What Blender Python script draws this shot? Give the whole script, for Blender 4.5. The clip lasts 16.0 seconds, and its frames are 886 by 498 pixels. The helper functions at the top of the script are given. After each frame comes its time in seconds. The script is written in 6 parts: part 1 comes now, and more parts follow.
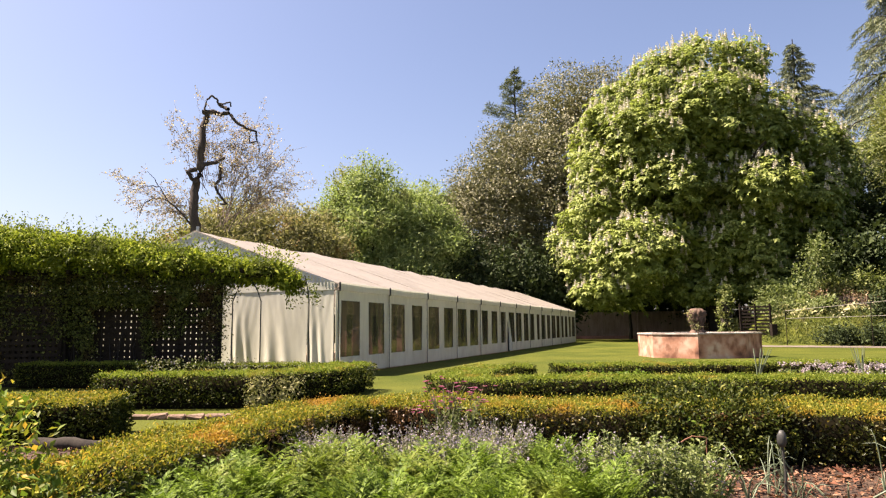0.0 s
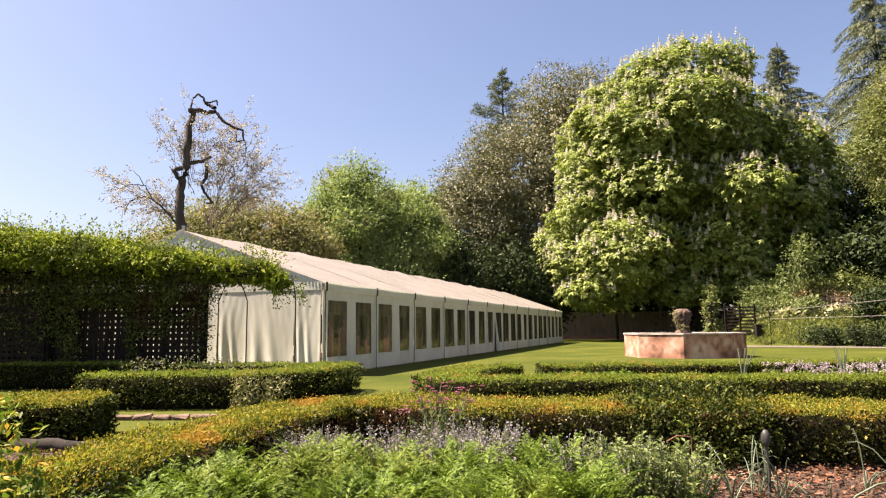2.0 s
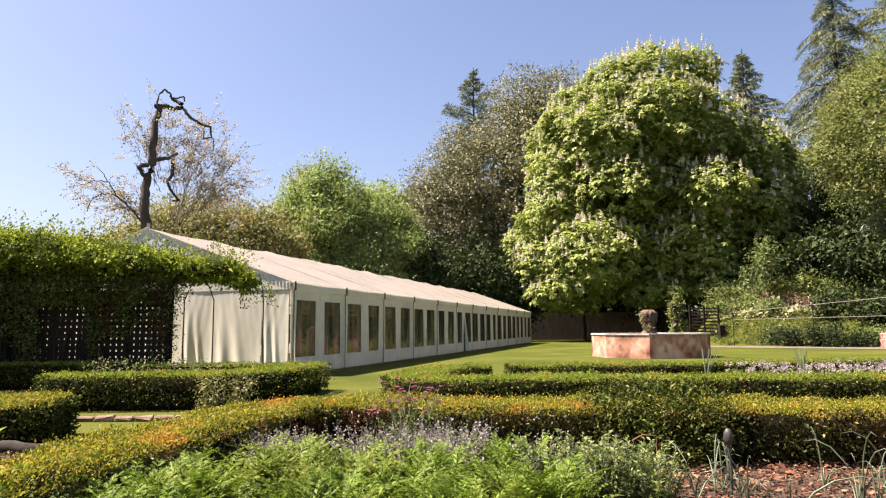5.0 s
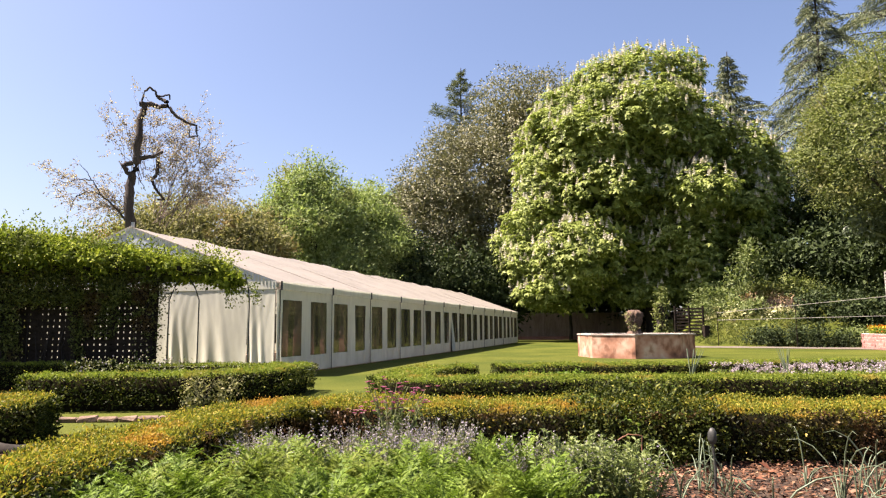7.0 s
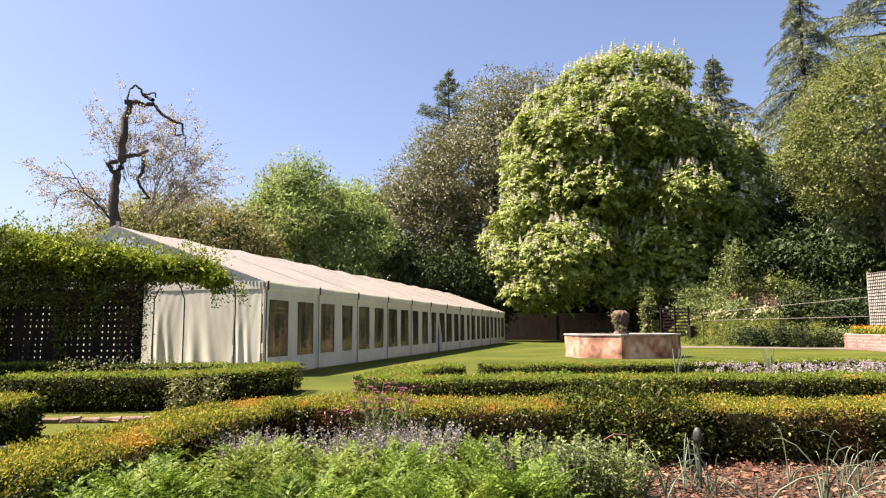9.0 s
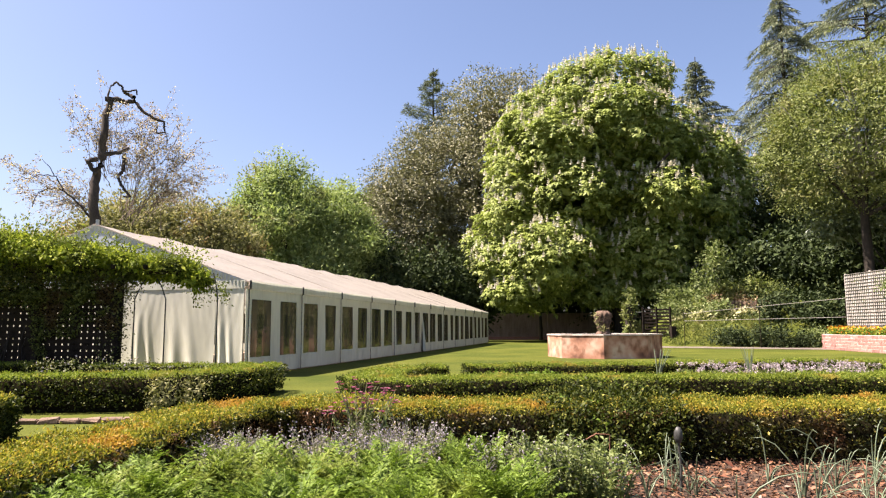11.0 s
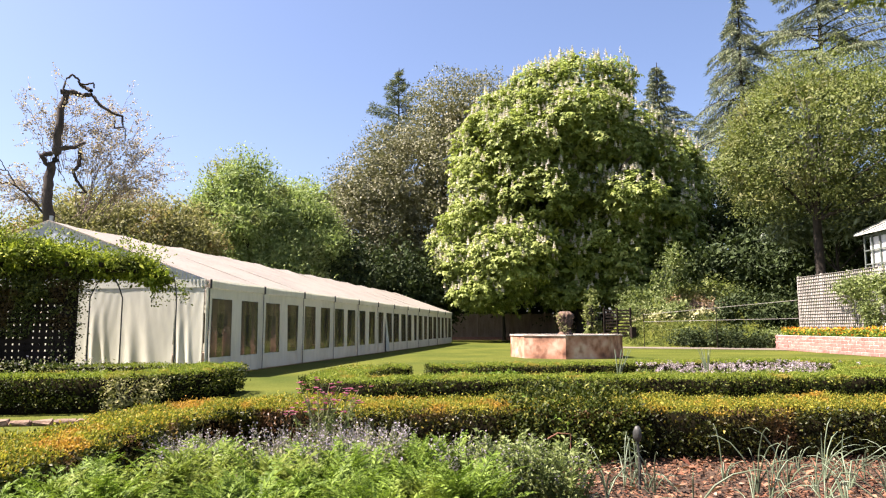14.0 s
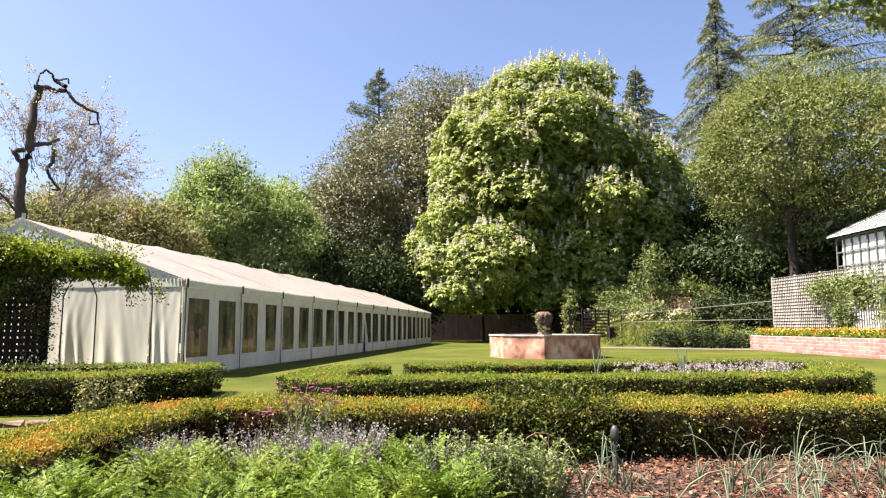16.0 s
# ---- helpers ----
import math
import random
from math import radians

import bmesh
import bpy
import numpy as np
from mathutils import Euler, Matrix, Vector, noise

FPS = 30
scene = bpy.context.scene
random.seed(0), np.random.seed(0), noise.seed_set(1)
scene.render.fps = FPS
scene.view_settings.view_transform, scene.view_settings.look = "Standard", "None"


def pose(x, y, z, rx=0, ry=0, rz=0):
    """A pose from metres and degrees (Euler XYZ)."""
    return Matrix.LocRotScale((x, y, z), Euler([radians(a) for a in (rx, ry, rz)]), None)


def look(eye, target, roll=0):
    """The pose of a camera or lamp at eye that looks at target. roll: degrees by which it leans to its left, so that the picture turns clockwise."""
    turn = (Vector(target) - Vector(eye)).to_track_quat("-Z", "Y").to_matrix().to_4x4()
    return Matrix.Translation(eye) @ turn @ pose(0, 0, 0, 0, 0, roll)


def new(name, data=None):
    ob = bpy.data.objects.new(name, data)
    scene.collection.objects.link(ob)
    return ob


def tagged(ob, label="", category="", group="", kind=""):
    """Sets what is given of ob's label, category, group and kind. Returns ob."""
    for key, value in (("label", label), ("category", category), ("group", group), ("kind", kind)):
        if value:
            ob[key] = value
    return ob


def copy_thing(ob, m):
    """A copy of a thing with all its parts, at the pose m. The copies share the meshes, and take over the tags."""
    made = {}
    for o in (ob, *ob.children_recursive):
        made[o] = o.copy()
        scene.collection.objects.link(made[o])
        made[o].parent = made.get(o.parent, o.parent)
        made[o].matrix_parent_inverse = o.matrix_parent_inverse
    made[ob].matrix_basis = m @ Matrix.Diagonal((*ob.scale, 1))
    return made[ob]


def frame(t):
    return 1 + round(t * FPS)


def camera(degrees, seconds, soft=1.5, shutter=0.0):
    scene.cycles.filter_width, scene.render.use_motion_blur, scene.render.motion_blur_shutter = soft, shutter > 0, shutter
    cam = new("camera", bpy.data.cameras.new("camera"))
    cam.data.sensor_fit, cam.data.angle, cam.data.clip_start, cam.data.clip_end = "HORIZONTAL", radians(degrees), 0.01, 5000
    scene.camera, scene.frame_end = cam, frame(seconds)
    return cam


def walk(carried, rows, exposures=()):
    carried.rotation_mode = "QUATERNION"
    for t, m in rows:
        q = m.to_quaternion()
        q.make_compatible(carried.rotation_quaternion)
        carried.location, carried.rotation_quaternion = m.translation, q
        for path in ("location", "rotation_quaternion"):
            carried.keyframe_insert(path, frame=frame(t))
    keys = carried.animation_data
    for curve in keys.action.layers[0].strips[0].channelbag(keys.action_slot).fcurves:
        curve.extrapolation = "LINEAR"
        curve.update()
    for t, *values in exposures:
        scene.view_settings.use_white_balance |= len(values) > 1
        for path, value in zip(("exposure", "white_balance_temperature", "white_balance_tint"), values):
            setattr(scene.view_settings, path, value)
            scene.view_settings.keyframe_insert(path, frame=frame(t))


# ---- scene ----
# ---------------------------------------------------------------- camera
EYE, TILT, PAN = 1.15, 6.7, 9.15          # height, upward look, lean of the pan axis
cam = camera(66.85, 16.0, soft=1.2)
YAWS = [
    (0.0, 0.0), (0.5, -0.219), (1.0, -0.482), (1.5, -0.76), (2.0, -1.084), (2.5, -1.422), (3.0, -1.832),
    (3.5, -2.278), (4.0, -2.82), (6.5, -4.539), (7.0, -4.807), (7.5, -5.072), (8.0, -5.348), (8.5, -5.604),
    (9.0, -5.887), (11.5, -7.798), (12.0, -8.378), (12.5, -8.896), (13.0, -9.377), (13.5, -9.841),
    (14.0, -10.373), (14.5, -10.881), (15.0, -11.36), (15.5, -11.793), (16.0, -12.133),
]
HEAD = pose(0, 0, EYE) @ pose(0, 0, 0, 0, 0, -6.07) @ pose(0, 0, 0, TILT - PAN) @ pose(0, 0, 0, 0, 0, 6.07)
walk(cam, [(t, HEAD @ pose(0, 0, 0, 0, 0, yaw) @ pose(0, 0, 0, 90 + PAN) @ pose(0, 0, 0, 0, 0, -0.28)) for t, yaw in YAWS],
     [(0.0, 1.94, 6780, 24), (6.5, 1.97, 6480, 23), (13.0, 1.99, 6280, 22.2), (14.3, 2.14, 6200, 22), (16.0, 2.13, 6150, 22)])

# ---------------------------------------------------------------- light
SUN_AZ, SUN_EL = radians(-84), radians(58)   # compass angle from +y towards +x, height
world = bpy.data.worlds.new("sky")
scene.world = world
world.use_nodes = True
wn = world.node_tree.nodes
sky = wn.new("ShaderNodeTexSky")
sky.sky_type = "NISHITA"
sky.sun_disc = False
sky.sun_elevation, sky.sun_rotation = SUN_EL, SUN_AZ
sky.air_density, sky.dust_density, sky.ozone_density = 1.0, 2.2, 1.5
world.node_tree.links.new(sky.outputs[0], wn["Background"].inputs[0])
wn["Background"].inputs[1].default_value = 0.052
sun_data = bpy.data.lights.new("sun", "SUN")
sun_data.energy, sun_data.angle, sun_data.color = 5.0, radians(0.53), (1.0, 0.91, 0.74)
sun = new("sun", sun_data)
s_dir = Vector((math.sin(SUN_AZ) * math.cos(SUN_EL), math.cos(SUN_AZ) * math.cos(SUN_EL), math.sin(SUN_EL)))
sun.matrix_world = look(s_dir * 60, (0, 0, 0))

rng = np.random.default_rng(7)


# ---------------------------------------------------------------- materials
def mat(name):
    m = bpy.data.materials.new(name)
    m.use_nodes = True
    return m, m.node_tree.nodes, m.node_tree.links, m.node_tree.nodes["Principled BSDF"]


def ramp(nodes, stops):
    r = nodes.new("ShaderNodeValToRGB")
    e = r.color_ramp.elements
    while len(e) < len(stops):
        e.new(0.5)
    for el, (p, c) in zip(e, stops):
        el.position, el.color = p, (*c, 1)
    return r


def noise_tex(nodes, links, scale, detail=4.0, coord="Object", stretch=None):
    tc = nodes.new("ShaderNodeTexCoord")
    n = nodes.new("ShaderNodeTexNoise")
    n.inputs["Scale"].default_value, n.inputs["Detail"].default_value = scale, detail
    out = tc.outputs[coord]
    if stretch:
        mp = nodes.new("ShaderNodeMapping")
        mp.inputs["Scale"].default_value = stretch
        links.new(out, mp.inputs[0])
        out = mp.outputs[0]
    links.new(out, n.inputs["Vector"])
    return n


def leaf_mat(name, stops, trans=0.35, rough=0.45, patch=0.0, patch_col=(0.2, 0.1, 0.03), patch_scale=1.5, spec=0.2):
    """Leaves: colour by leaf, light shining through, and patches of another tone where patch > 0."""
    m, nodes, links, b = mat(name)
    geo = nodes.new("ShaderNodeNewGeometry")
    r = ramp(nodes, stops)
    links.new(geo.outputs["Random Per Island"], r.inputs[0])
    col = r.outputs[0]
    n = nodes.new("ShaderNodeTexNoise")
    n.inputs["Scale"].default_value, n.inputs["Detail"].default_value = patch_scale, 3
    links.new(geo.outputs["Position"], n.inputs["Vector"])
    if patch > 0:
        pr = ramp(nodes, [(0.62 - patch * 0.25, (0, 0, 0)), (0.70 - patch * 0.2, (1, 1, 1))])
        links.new(n.outputs[0], pr.inputs[0])
        mx = nodes.new("ShaderNodeMixRGB")
        mx.inputs[2].default_value = (*patch_col, 1)
        links.new(pr.outputs[0], mx.inputs[0])
        links.new(col, mx.inputs[1])
        col = mx.outputs[0]
    hs = nodes.new("ShaderNodeHueSaturation")
    mr = nodes.new("ShaderNodeMapRange")
    mr.inputs[1].default_value, mr.inputs[2].default_value = 0.3, 0.7
    mr.inputs[3].default_value, mr.inputs[4].default_value = 0.64, 0.98
    links.new(n.outputs[0], mr.inputs[0])
    links.new(mr.outputs[0], hs.inputs["Value"])
    links.new(col, hs.inputs["Color"])
    col = hs.outputs[0]
    links.new(col, b.inputs["Base Color"])
    b.inputs["Roughness"].default_value = rough
    b.inputs["Specular IOR Level"].default_value = spec
    t = nodes.new("ShaderNodeBsdfTranslucent")
    br = nodes.new("ShaderNodeMixRGB")
    br.blend_type = "MULTIPLY"
    br.inputs[0].default_value = 1
    br.inputs[2].default_value = (1.12, 1.2, 0.75, 1)
    links.new(col, br.inputs[1])
    links.new(br.outputs[0], t.inputs[0])
    mix = nodes.new("ShaderNodeMixShader")
    mix.inputs[0].default_value = trans
    links.new(b.outputs[0], mix.inputs[1])
    links.new(t.outputs[0], mix.inputs[2])
    links.new(mix.outputs[0], nodes["Material Output"].inputs[0])
    return m


def solid_mat(name, lo, hi, scale=6.0, rough=0.8, bump=0.3, fine=60.0, stretch=None, metal=0.0, spec=0.3, island=0.0):
    """A worn solid: two tones over two scales of noise, with fine relief."""
    m, nodes, links, b = mat(name)
    a = noise_tex(nodes, links, scale, 5, "Object", stretch)
    f = noise_tex(nodes, links, fine, 3, "Object", stretch)
    mx = nodes.new("ShaderNodeMath")
    mx.operation = "MULTIPLY_ADD"
    mx.inputs[1].default_value = 0.45
    links.new(f.outputs[0], mx.inputs[0])
    half = nodes.new("ShaderNodeMath")
    half.operation = "MULTIPLY"
    half.inputs[1].default_value = 0.6
    links.new(a.outputs[0], half.inputs[0])
    links.new(half.outputs[0], mx.inputs[2])
    r = ramp(nodes, [(0.36, lo), (0.66, hi)])
    links.new(mx.outputs[0], r.inputs[0])
    col = r.outputs[0]
    if island:
        oi = nodes.new("ShaderNodeObjectInfo")
        hs = nodes.new("ShaderNodeHueSaturation")
        mr = nodes.new("ShaderNodeMapRange")
        mr.inputs[3].default_value, mr.inputs[4].default_value = 1 - island, 1 + island
        links.new(oi.outputs["Random"], mr.inputs[0])
        links.new(mr.outputs[0], hs.inputs["Value"])
        links.new(col, hs.inputs["Color"])
        col = hs.outputs[0]
    links.new(col, b.inputs["Base Color"])
    b.inputs["Roughness"].default_value, b.inputs["Metallic"].default_value = rough, metal
    b.inputs["Specular IOR Level"].default_value = spec
    bp = nodes.new("ShaderNodeBump")
    bp.inputs["Strength"].default_value, bp.inputs["Distance"].default_value = bump, 0.02
    links.new(mx.outputs[0], bp.inputs["Height"])
    links.new(bp.outputs[0], b.inputs["Normal"])
    return m


def fabric_mat(name, col, trans, dirt):
    """Tent cloth: coated, a little dirty, letting light through."""
    m, nodes, links, b = mat(name)
    a = noise_tex(nodes, links, 0.9, 5)
    f = noise_tex(nodes, links, 9, 4, "Object", (1, 1, 0.25))
    mx = nodes.new("ShaderNodeMath")
    mx.operation = "MULTIPLY"
    links.new(a.outputs[0], mx.inputs[0])
    links.new(f.outputs[0], mx.inputs[1])
    r = ramp(nodes, [(0.12, tuple(c * dirt for c in col)), (0.30, col)])
    links.new(mx.outputs[0], r.inputs[0])
    links.new(r.outputs[0], b.inputs["Base Color"])
    b.inputs["Roughness"].default_value = 0.55
    b.inputs["Specular IOR Level"].default_value = 0.3
    t = nodes.new("ShaderNodeBsdfTranslucent")
    links.new(r.outputs[0], t.inputs[0])
    mix = nodes.new("ShaderNodeMixShader")
    mix.inputs[0].default_value = trans
    links.new(b.outputs[0], mix.inputs[1])
    links.new(t.outputs[0], mix.inputs[2])
    links.new(mix.outputs[0], nodes["Material Output"].inputs[0])
    return m


# Box sides carry shade in their colour; the last stop paints glints.
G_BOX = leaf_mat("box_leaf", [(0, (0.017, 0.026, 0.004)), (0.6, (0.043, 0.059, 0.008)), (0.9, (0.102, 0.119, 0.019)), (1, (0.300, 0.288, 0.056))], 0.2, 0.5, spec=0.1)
# Box top: young leaves, their colour also lifted as the sunlit face.
G_BOXTOP = leaf_mat("box_leaf_young_lit", [(0.0, (0.110, 0.163, 0.022)), (0.5, (0.205, 0.267, 0.034)), (1.0, (0.322, 0.350, 0.058))], 0.35, 0.5, 0.25, (0.28, 0.23, 0.045), 2.0, 0.12)
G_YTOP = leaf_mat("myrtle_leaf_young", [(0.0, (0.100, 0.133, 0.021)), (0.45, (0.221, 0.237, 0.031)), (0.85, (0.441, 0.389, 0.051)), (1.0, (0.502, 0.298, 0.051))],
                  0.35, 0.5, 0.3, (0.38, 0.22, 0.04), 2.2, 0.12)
# Myrtle sides are darkened as shade; the last stop paints sunlit leaves.
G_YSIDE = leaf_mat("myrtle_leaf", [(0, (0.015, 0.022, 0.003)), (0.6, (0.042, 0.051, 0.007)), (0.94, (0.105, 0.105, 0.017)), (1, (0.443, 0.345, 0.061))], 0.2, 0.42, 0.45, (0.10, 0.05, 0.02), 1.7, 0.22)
G_CHEST = leaf_mat("chestnut_leaf", [(0, (0.145, 0.183, 0.041)), (0.5, (0.268, 0.332, 0.081)), (1, (0.459, 0.501, 0.155))], 0.3, 0.5, 0.2, (0.16, 0.20, 0.04), 0.5, 0.15)
G_OAK = leaf_mat("holm_oak_leaf", [(0, (0.128, 0.130, 0.070)), (0.5, (0.200, 0.197, 0.108)), (1, (0.300, 0.288, 0.175))], 0.15, 0.5, 0.2, (0.20, 0.188, 0.11), 0.35, 0.2)
G_MID = leaf_mat("lime_leaf", [(0, (0.138, 0.188, 0.061)), (0.5, (0.259, 0.336, 0.116)), (1, (0.413, 0.482, 0.202))], 0.35, 0.6, 0.2, (0.21, 0.21, 0.09), 0.3, 0.15)
G_OLIVE = leaf_mat("shrub_leaf", [(0, (0.140, 0.146, 0.062)), (0.5, (0.262, 0.258, 0.112)), (1, (0.420, 0.385, 0.190))], 0.3, 0.6, 0.25, (0.26, 0.18, 0.08), 0.4, 0.12)
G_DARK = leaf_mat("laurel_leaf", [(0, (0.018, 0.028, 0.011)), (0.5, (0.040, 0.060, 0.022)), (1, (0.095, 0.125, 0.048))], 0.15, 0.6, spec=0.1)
G_GLOSS = leaf_mat("magnolia_leaf", [(0.0, (0.056, 0.077, 0.035)), (0.5, (0.119, 0.154, 0.077)), (1.0, (0.224, 0.266, 0.154))], 0.15, 0.35, spec=0.3)
G_CEDAR = leaf_mat("cedar_needle", [(0, (0.085, 0.108, 0.068)), (0.5, (0.170, 0.198, 0.120)), (1, (0.320, 0.340, 0.200))], 0.1, 0.7, spec=0.08)
G_LIGHT = leaf_mat("acacia_leaf", [(0, (0.084, 0.111, 0.029)), (0.5, (0.173, 0.211, 0.061)), (1, (0.314, 0.344, 0.122))], 0.3, 0.6, 0.2, (0.18, 0.18, 0.07), 0.4)
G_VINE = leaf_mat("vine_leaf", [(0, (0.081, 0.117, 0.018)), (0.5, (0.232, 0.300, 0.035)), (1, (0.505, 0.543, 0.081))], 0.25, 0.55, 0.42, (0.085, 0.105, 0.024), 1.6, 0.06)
# Shade-dark copy of the vine leaf for growth under the canopy and on the lattice.
G_VINESHADE = leaf_mat("vine_leaf_shaded", [(0, (0.040, 0.052, 0.014)), (0.5, (0.105, 0.125, 0.030)), (1, (0.240, 0.250, 0.070))], 0.2, 0.55, 0.3, (0.10, 0.065, 0.03), 1.8, 0.1)
G_SPARSE = leaf_mat("bud_leaf", [(0.0, (0.22, 0.16, 0.13)), (0.5, (0.42, 0.34, 0.30)), (1.0, (0.62, 0.55, 0.51))], 0.4, 0.6)
G_FERN = leaf_mat("fern_leaf", [(0, (0.060, 0.101, 0.011)), (0.5, (0.132, 0.209, 0.026)), (1, (0.239, 0.332, 0.053))], 0.3, 0.5, 0.2, (0.18, 0.22, 0.04), 1.5, 0.12)
G_SAGE = leaf_mat("sage_leaf", [(0.0, (0.095, 0.131, 0.041)), (0.5, (0.179, 0.226, 0.071)), (1.0, (0.297, 0.333, 0.143))], 0.3, 0.6)
G_GREY = leaf_mat("catmint_leaf", [(0.0, (0.121, 0.147, 0.069)), (0.6, (0.240, 0.258, 0.130)), (1.0, (0.361, 0.344, 0.206))], 0.3, 0.6)
G_LILAC = leaf_mat("lilac_petal", [(0.0, (0.272, 0.232, 0.288)), (0.6, (0.368, 0.320, 0.384)), (1.0, (0.480, 0.424, 0.480))], 0.3, 0.6)
G_ALLIUM = leaf_mat("allium_petal", [(0.0, (0.315, 0.255, 0.300)), (0.6, (0.450, 0.375, 0.413)), (1.0, (0.600, 0.532, 0.540))], 0.3, 0.6)
G_PINK = leaf_mat("pink_petal", [(0.0, (0.17, 0.03, 0.07)), (0.6, (0.32, 0.07, 0.16)), (1.0, (0.46, 0.20, 0.32))], 0.3, 0.6)
G_WHITE = leaf_mat("cream_petal", [(0.0, (0.570, 0.503, 0.399)), (0.6, (0.703, 0.646, 0.541)), (1.0, (0.798, 0.750, 0.665))], 0.3, 0.6)
G_ORANGE = leaf_mat("marigold_petal", [(0.0, (0.585, 0.126, 0.018)), (0.5, (0.675, 0.360, 0.027)), (1.0, (0.675, 0.522, 0.054))], 0.3, 0.6)
G_MULCH = leaf_mat("bark_chip", [(0.0, (0.052, 0.023, 0.012)), (0.5, (0.124, 0.057, 0.032)), (0.9, (0.203, 0.102, 0.057)), (1.0, (0.328, 0.202, 0.115))], 0.0, 0.85, spec=0.2)
G_ONION = leaf_mat("onion_leaf", [(0.0, (0.093, 0.128, 0.068)), (0.6, (0.170, 0.212, 0.128)), (1.0, (0.306, 0.315, 0.196))], 0.2, 0.4, spec=0.4)
G_DRYLEAF = leaf_mat("dry_leaf", [(0.0, (0.109, 0.037, 0.020)), (0.5, (0.231, 0.102, 0.058)), (0.85, (0.326, 0.184, 0.116)), (1.0, (0.422, 0.299, 0.224))], 0.1, 0.6)
# Near-black on purpose: the core gives the shade seen between hedge leaves.
M_CORE = solid_mat("hedge_core_shade", (0.006, 0.005, 0.004), (0.016, 0.014, 0.007), 9, 1.0, 0.6, spec=0.0)
M_BARK = solid_mat("bark", (0.014, 0.011, 0.008), (0.040, 0.032, 0.025), 4, 0.95, 0.8, 30, (1, 1, 0.25))
M_TWIG = solid_mat("twig_bark", (0.10, 0.075, 0.06), (0.22, 0.17, 0.14), 6, 0.9, 0.4, 40)
M_DEAD = solid_mat("dead_bark", (0.022, 0.018, 0.016), (0.075, 0.06, 0.052), 4, 0.95, 0.8, 30, (1, 1, 0.25))
M_SOIL = solid_mat("soil", (0.022, 0.015, 0.010), (0.075, 0.046, 0.030), 5, 0.95, 0.8, 50)
M_STONE = solid_mat("edging_stone", (0.09, 0.06, 0.042), (0.23, 0.155, 0.11), 5, 0.9, 0.6, 40, island=0.2)
M_TRELLIS = solid_mat("dark_stained_wood", (0.010, 0.008, 0.006), (0.030, 0.022, 0.017), 6, 0.95, 0.3, 50, spec=0.1)
M_GREYWOOD = solid_mat("weathered_wood", (0.20, 0.185, 0.165), (0.40, 0.37, 0.335), 4, 0.85, 0.4, 40, (1, 1, 0.3))
M_FENCE = solid_mat("fence_wood", (0.28, 0.20, 0.155), (0.48, 0.37, 0.29), 4, 0.9, 0.4, 40, (1, 1, 0.2))
M_BRICK = solid_mat("brick", (0.23, 0.105, 0.085), (0.37, 0.20, 0.17), 9, 0.9, 0.4, 60, island=0.25)
M_MORTAR = solid_mat("mortar", (0.37, 0.33, 0.30), (0.48, 0.44, 0.40), 9, 0.95, 0.4)
M_PATH = solid_mat("pale_gravel", (0.09, 0.075, 0.06), (0.16, 0.135, 0.11), 2, 0.9, 0.2)
M_ROOF = fabric_mat("roof_cloth", (0.305, 0.275, 0.235), 0.22, 0.78)
M_WALLCLOTH = fabric_mat("wall_cloth", (0.66, 0.655, 0.55), 0.24, 0.86)
M_ALU = solid_mat("aluminium", (0.40, 0.40, 0.38), (0.55, 0.54, 0.51), 5, 0.55, 0.05, metal=0.2)
M_DARKMETAL = solid_mat("dark_metal", (0.02, 0.02, 0.018), (0.05, 0.05, 0.045), 8, 0.5, 0.1)


def lawn_mat():
    m, nodes, links, b = mat("lawn_grass")
    geo = nodes.new("ShaderNodeNewGeometry")
    def nz(scale, detail, stretch=None):
        n = nodes.new("ShaderNodeTexNoise")
        n.inputs["Scale"].default_value, n.inputs["Detail"].default_value = scale, detail
        links.new(geo.outputs["Position"], n.inputs["Vector"])
        return n.outputs[0]
    big, fine = nz(0.35, 4), nz(38, 4)
    r1 = ramp(nodes, [(0.35, (0.045, 0.060, 0.010)), (0.65, (0.085, 0.093, 0.016))])
    links.new(big, r1.inputs[0])
    r2 = ramp(nodes, [(0.3, (0.65, 0.65, 0.65)), (0.7, (1.3, 1.3, 1.3))])
    links.new(fine, r2.inputs[0])
    mx = nodes.new("ShaderNodeMixRGB")
    mx.blend_type = "MULTIPLY"
    mx.inputs[0].default_value = 1
    links.new(r1.outputs[0], mx.inputs[1])
    links.new(r2.outputs[0], mx.inputs[2])
    links.new(mx.outputs[0], b.inputs["Base Color"])
    b.inputs["Roughness"].default_value = 0.8
    b.inputs["Specular IOR Level"].default_value = 0.05
    bp = nodes.new("ShaderNodeBump")
    bp.inputs["Strength"].default_value, bp.inputs["Distance"].default_value = 0.6, 0.03
    links.new(fine, bp.inputs["Height"])
    links.new(bp.outputs[0], b.inputs["Normal"])
    return m


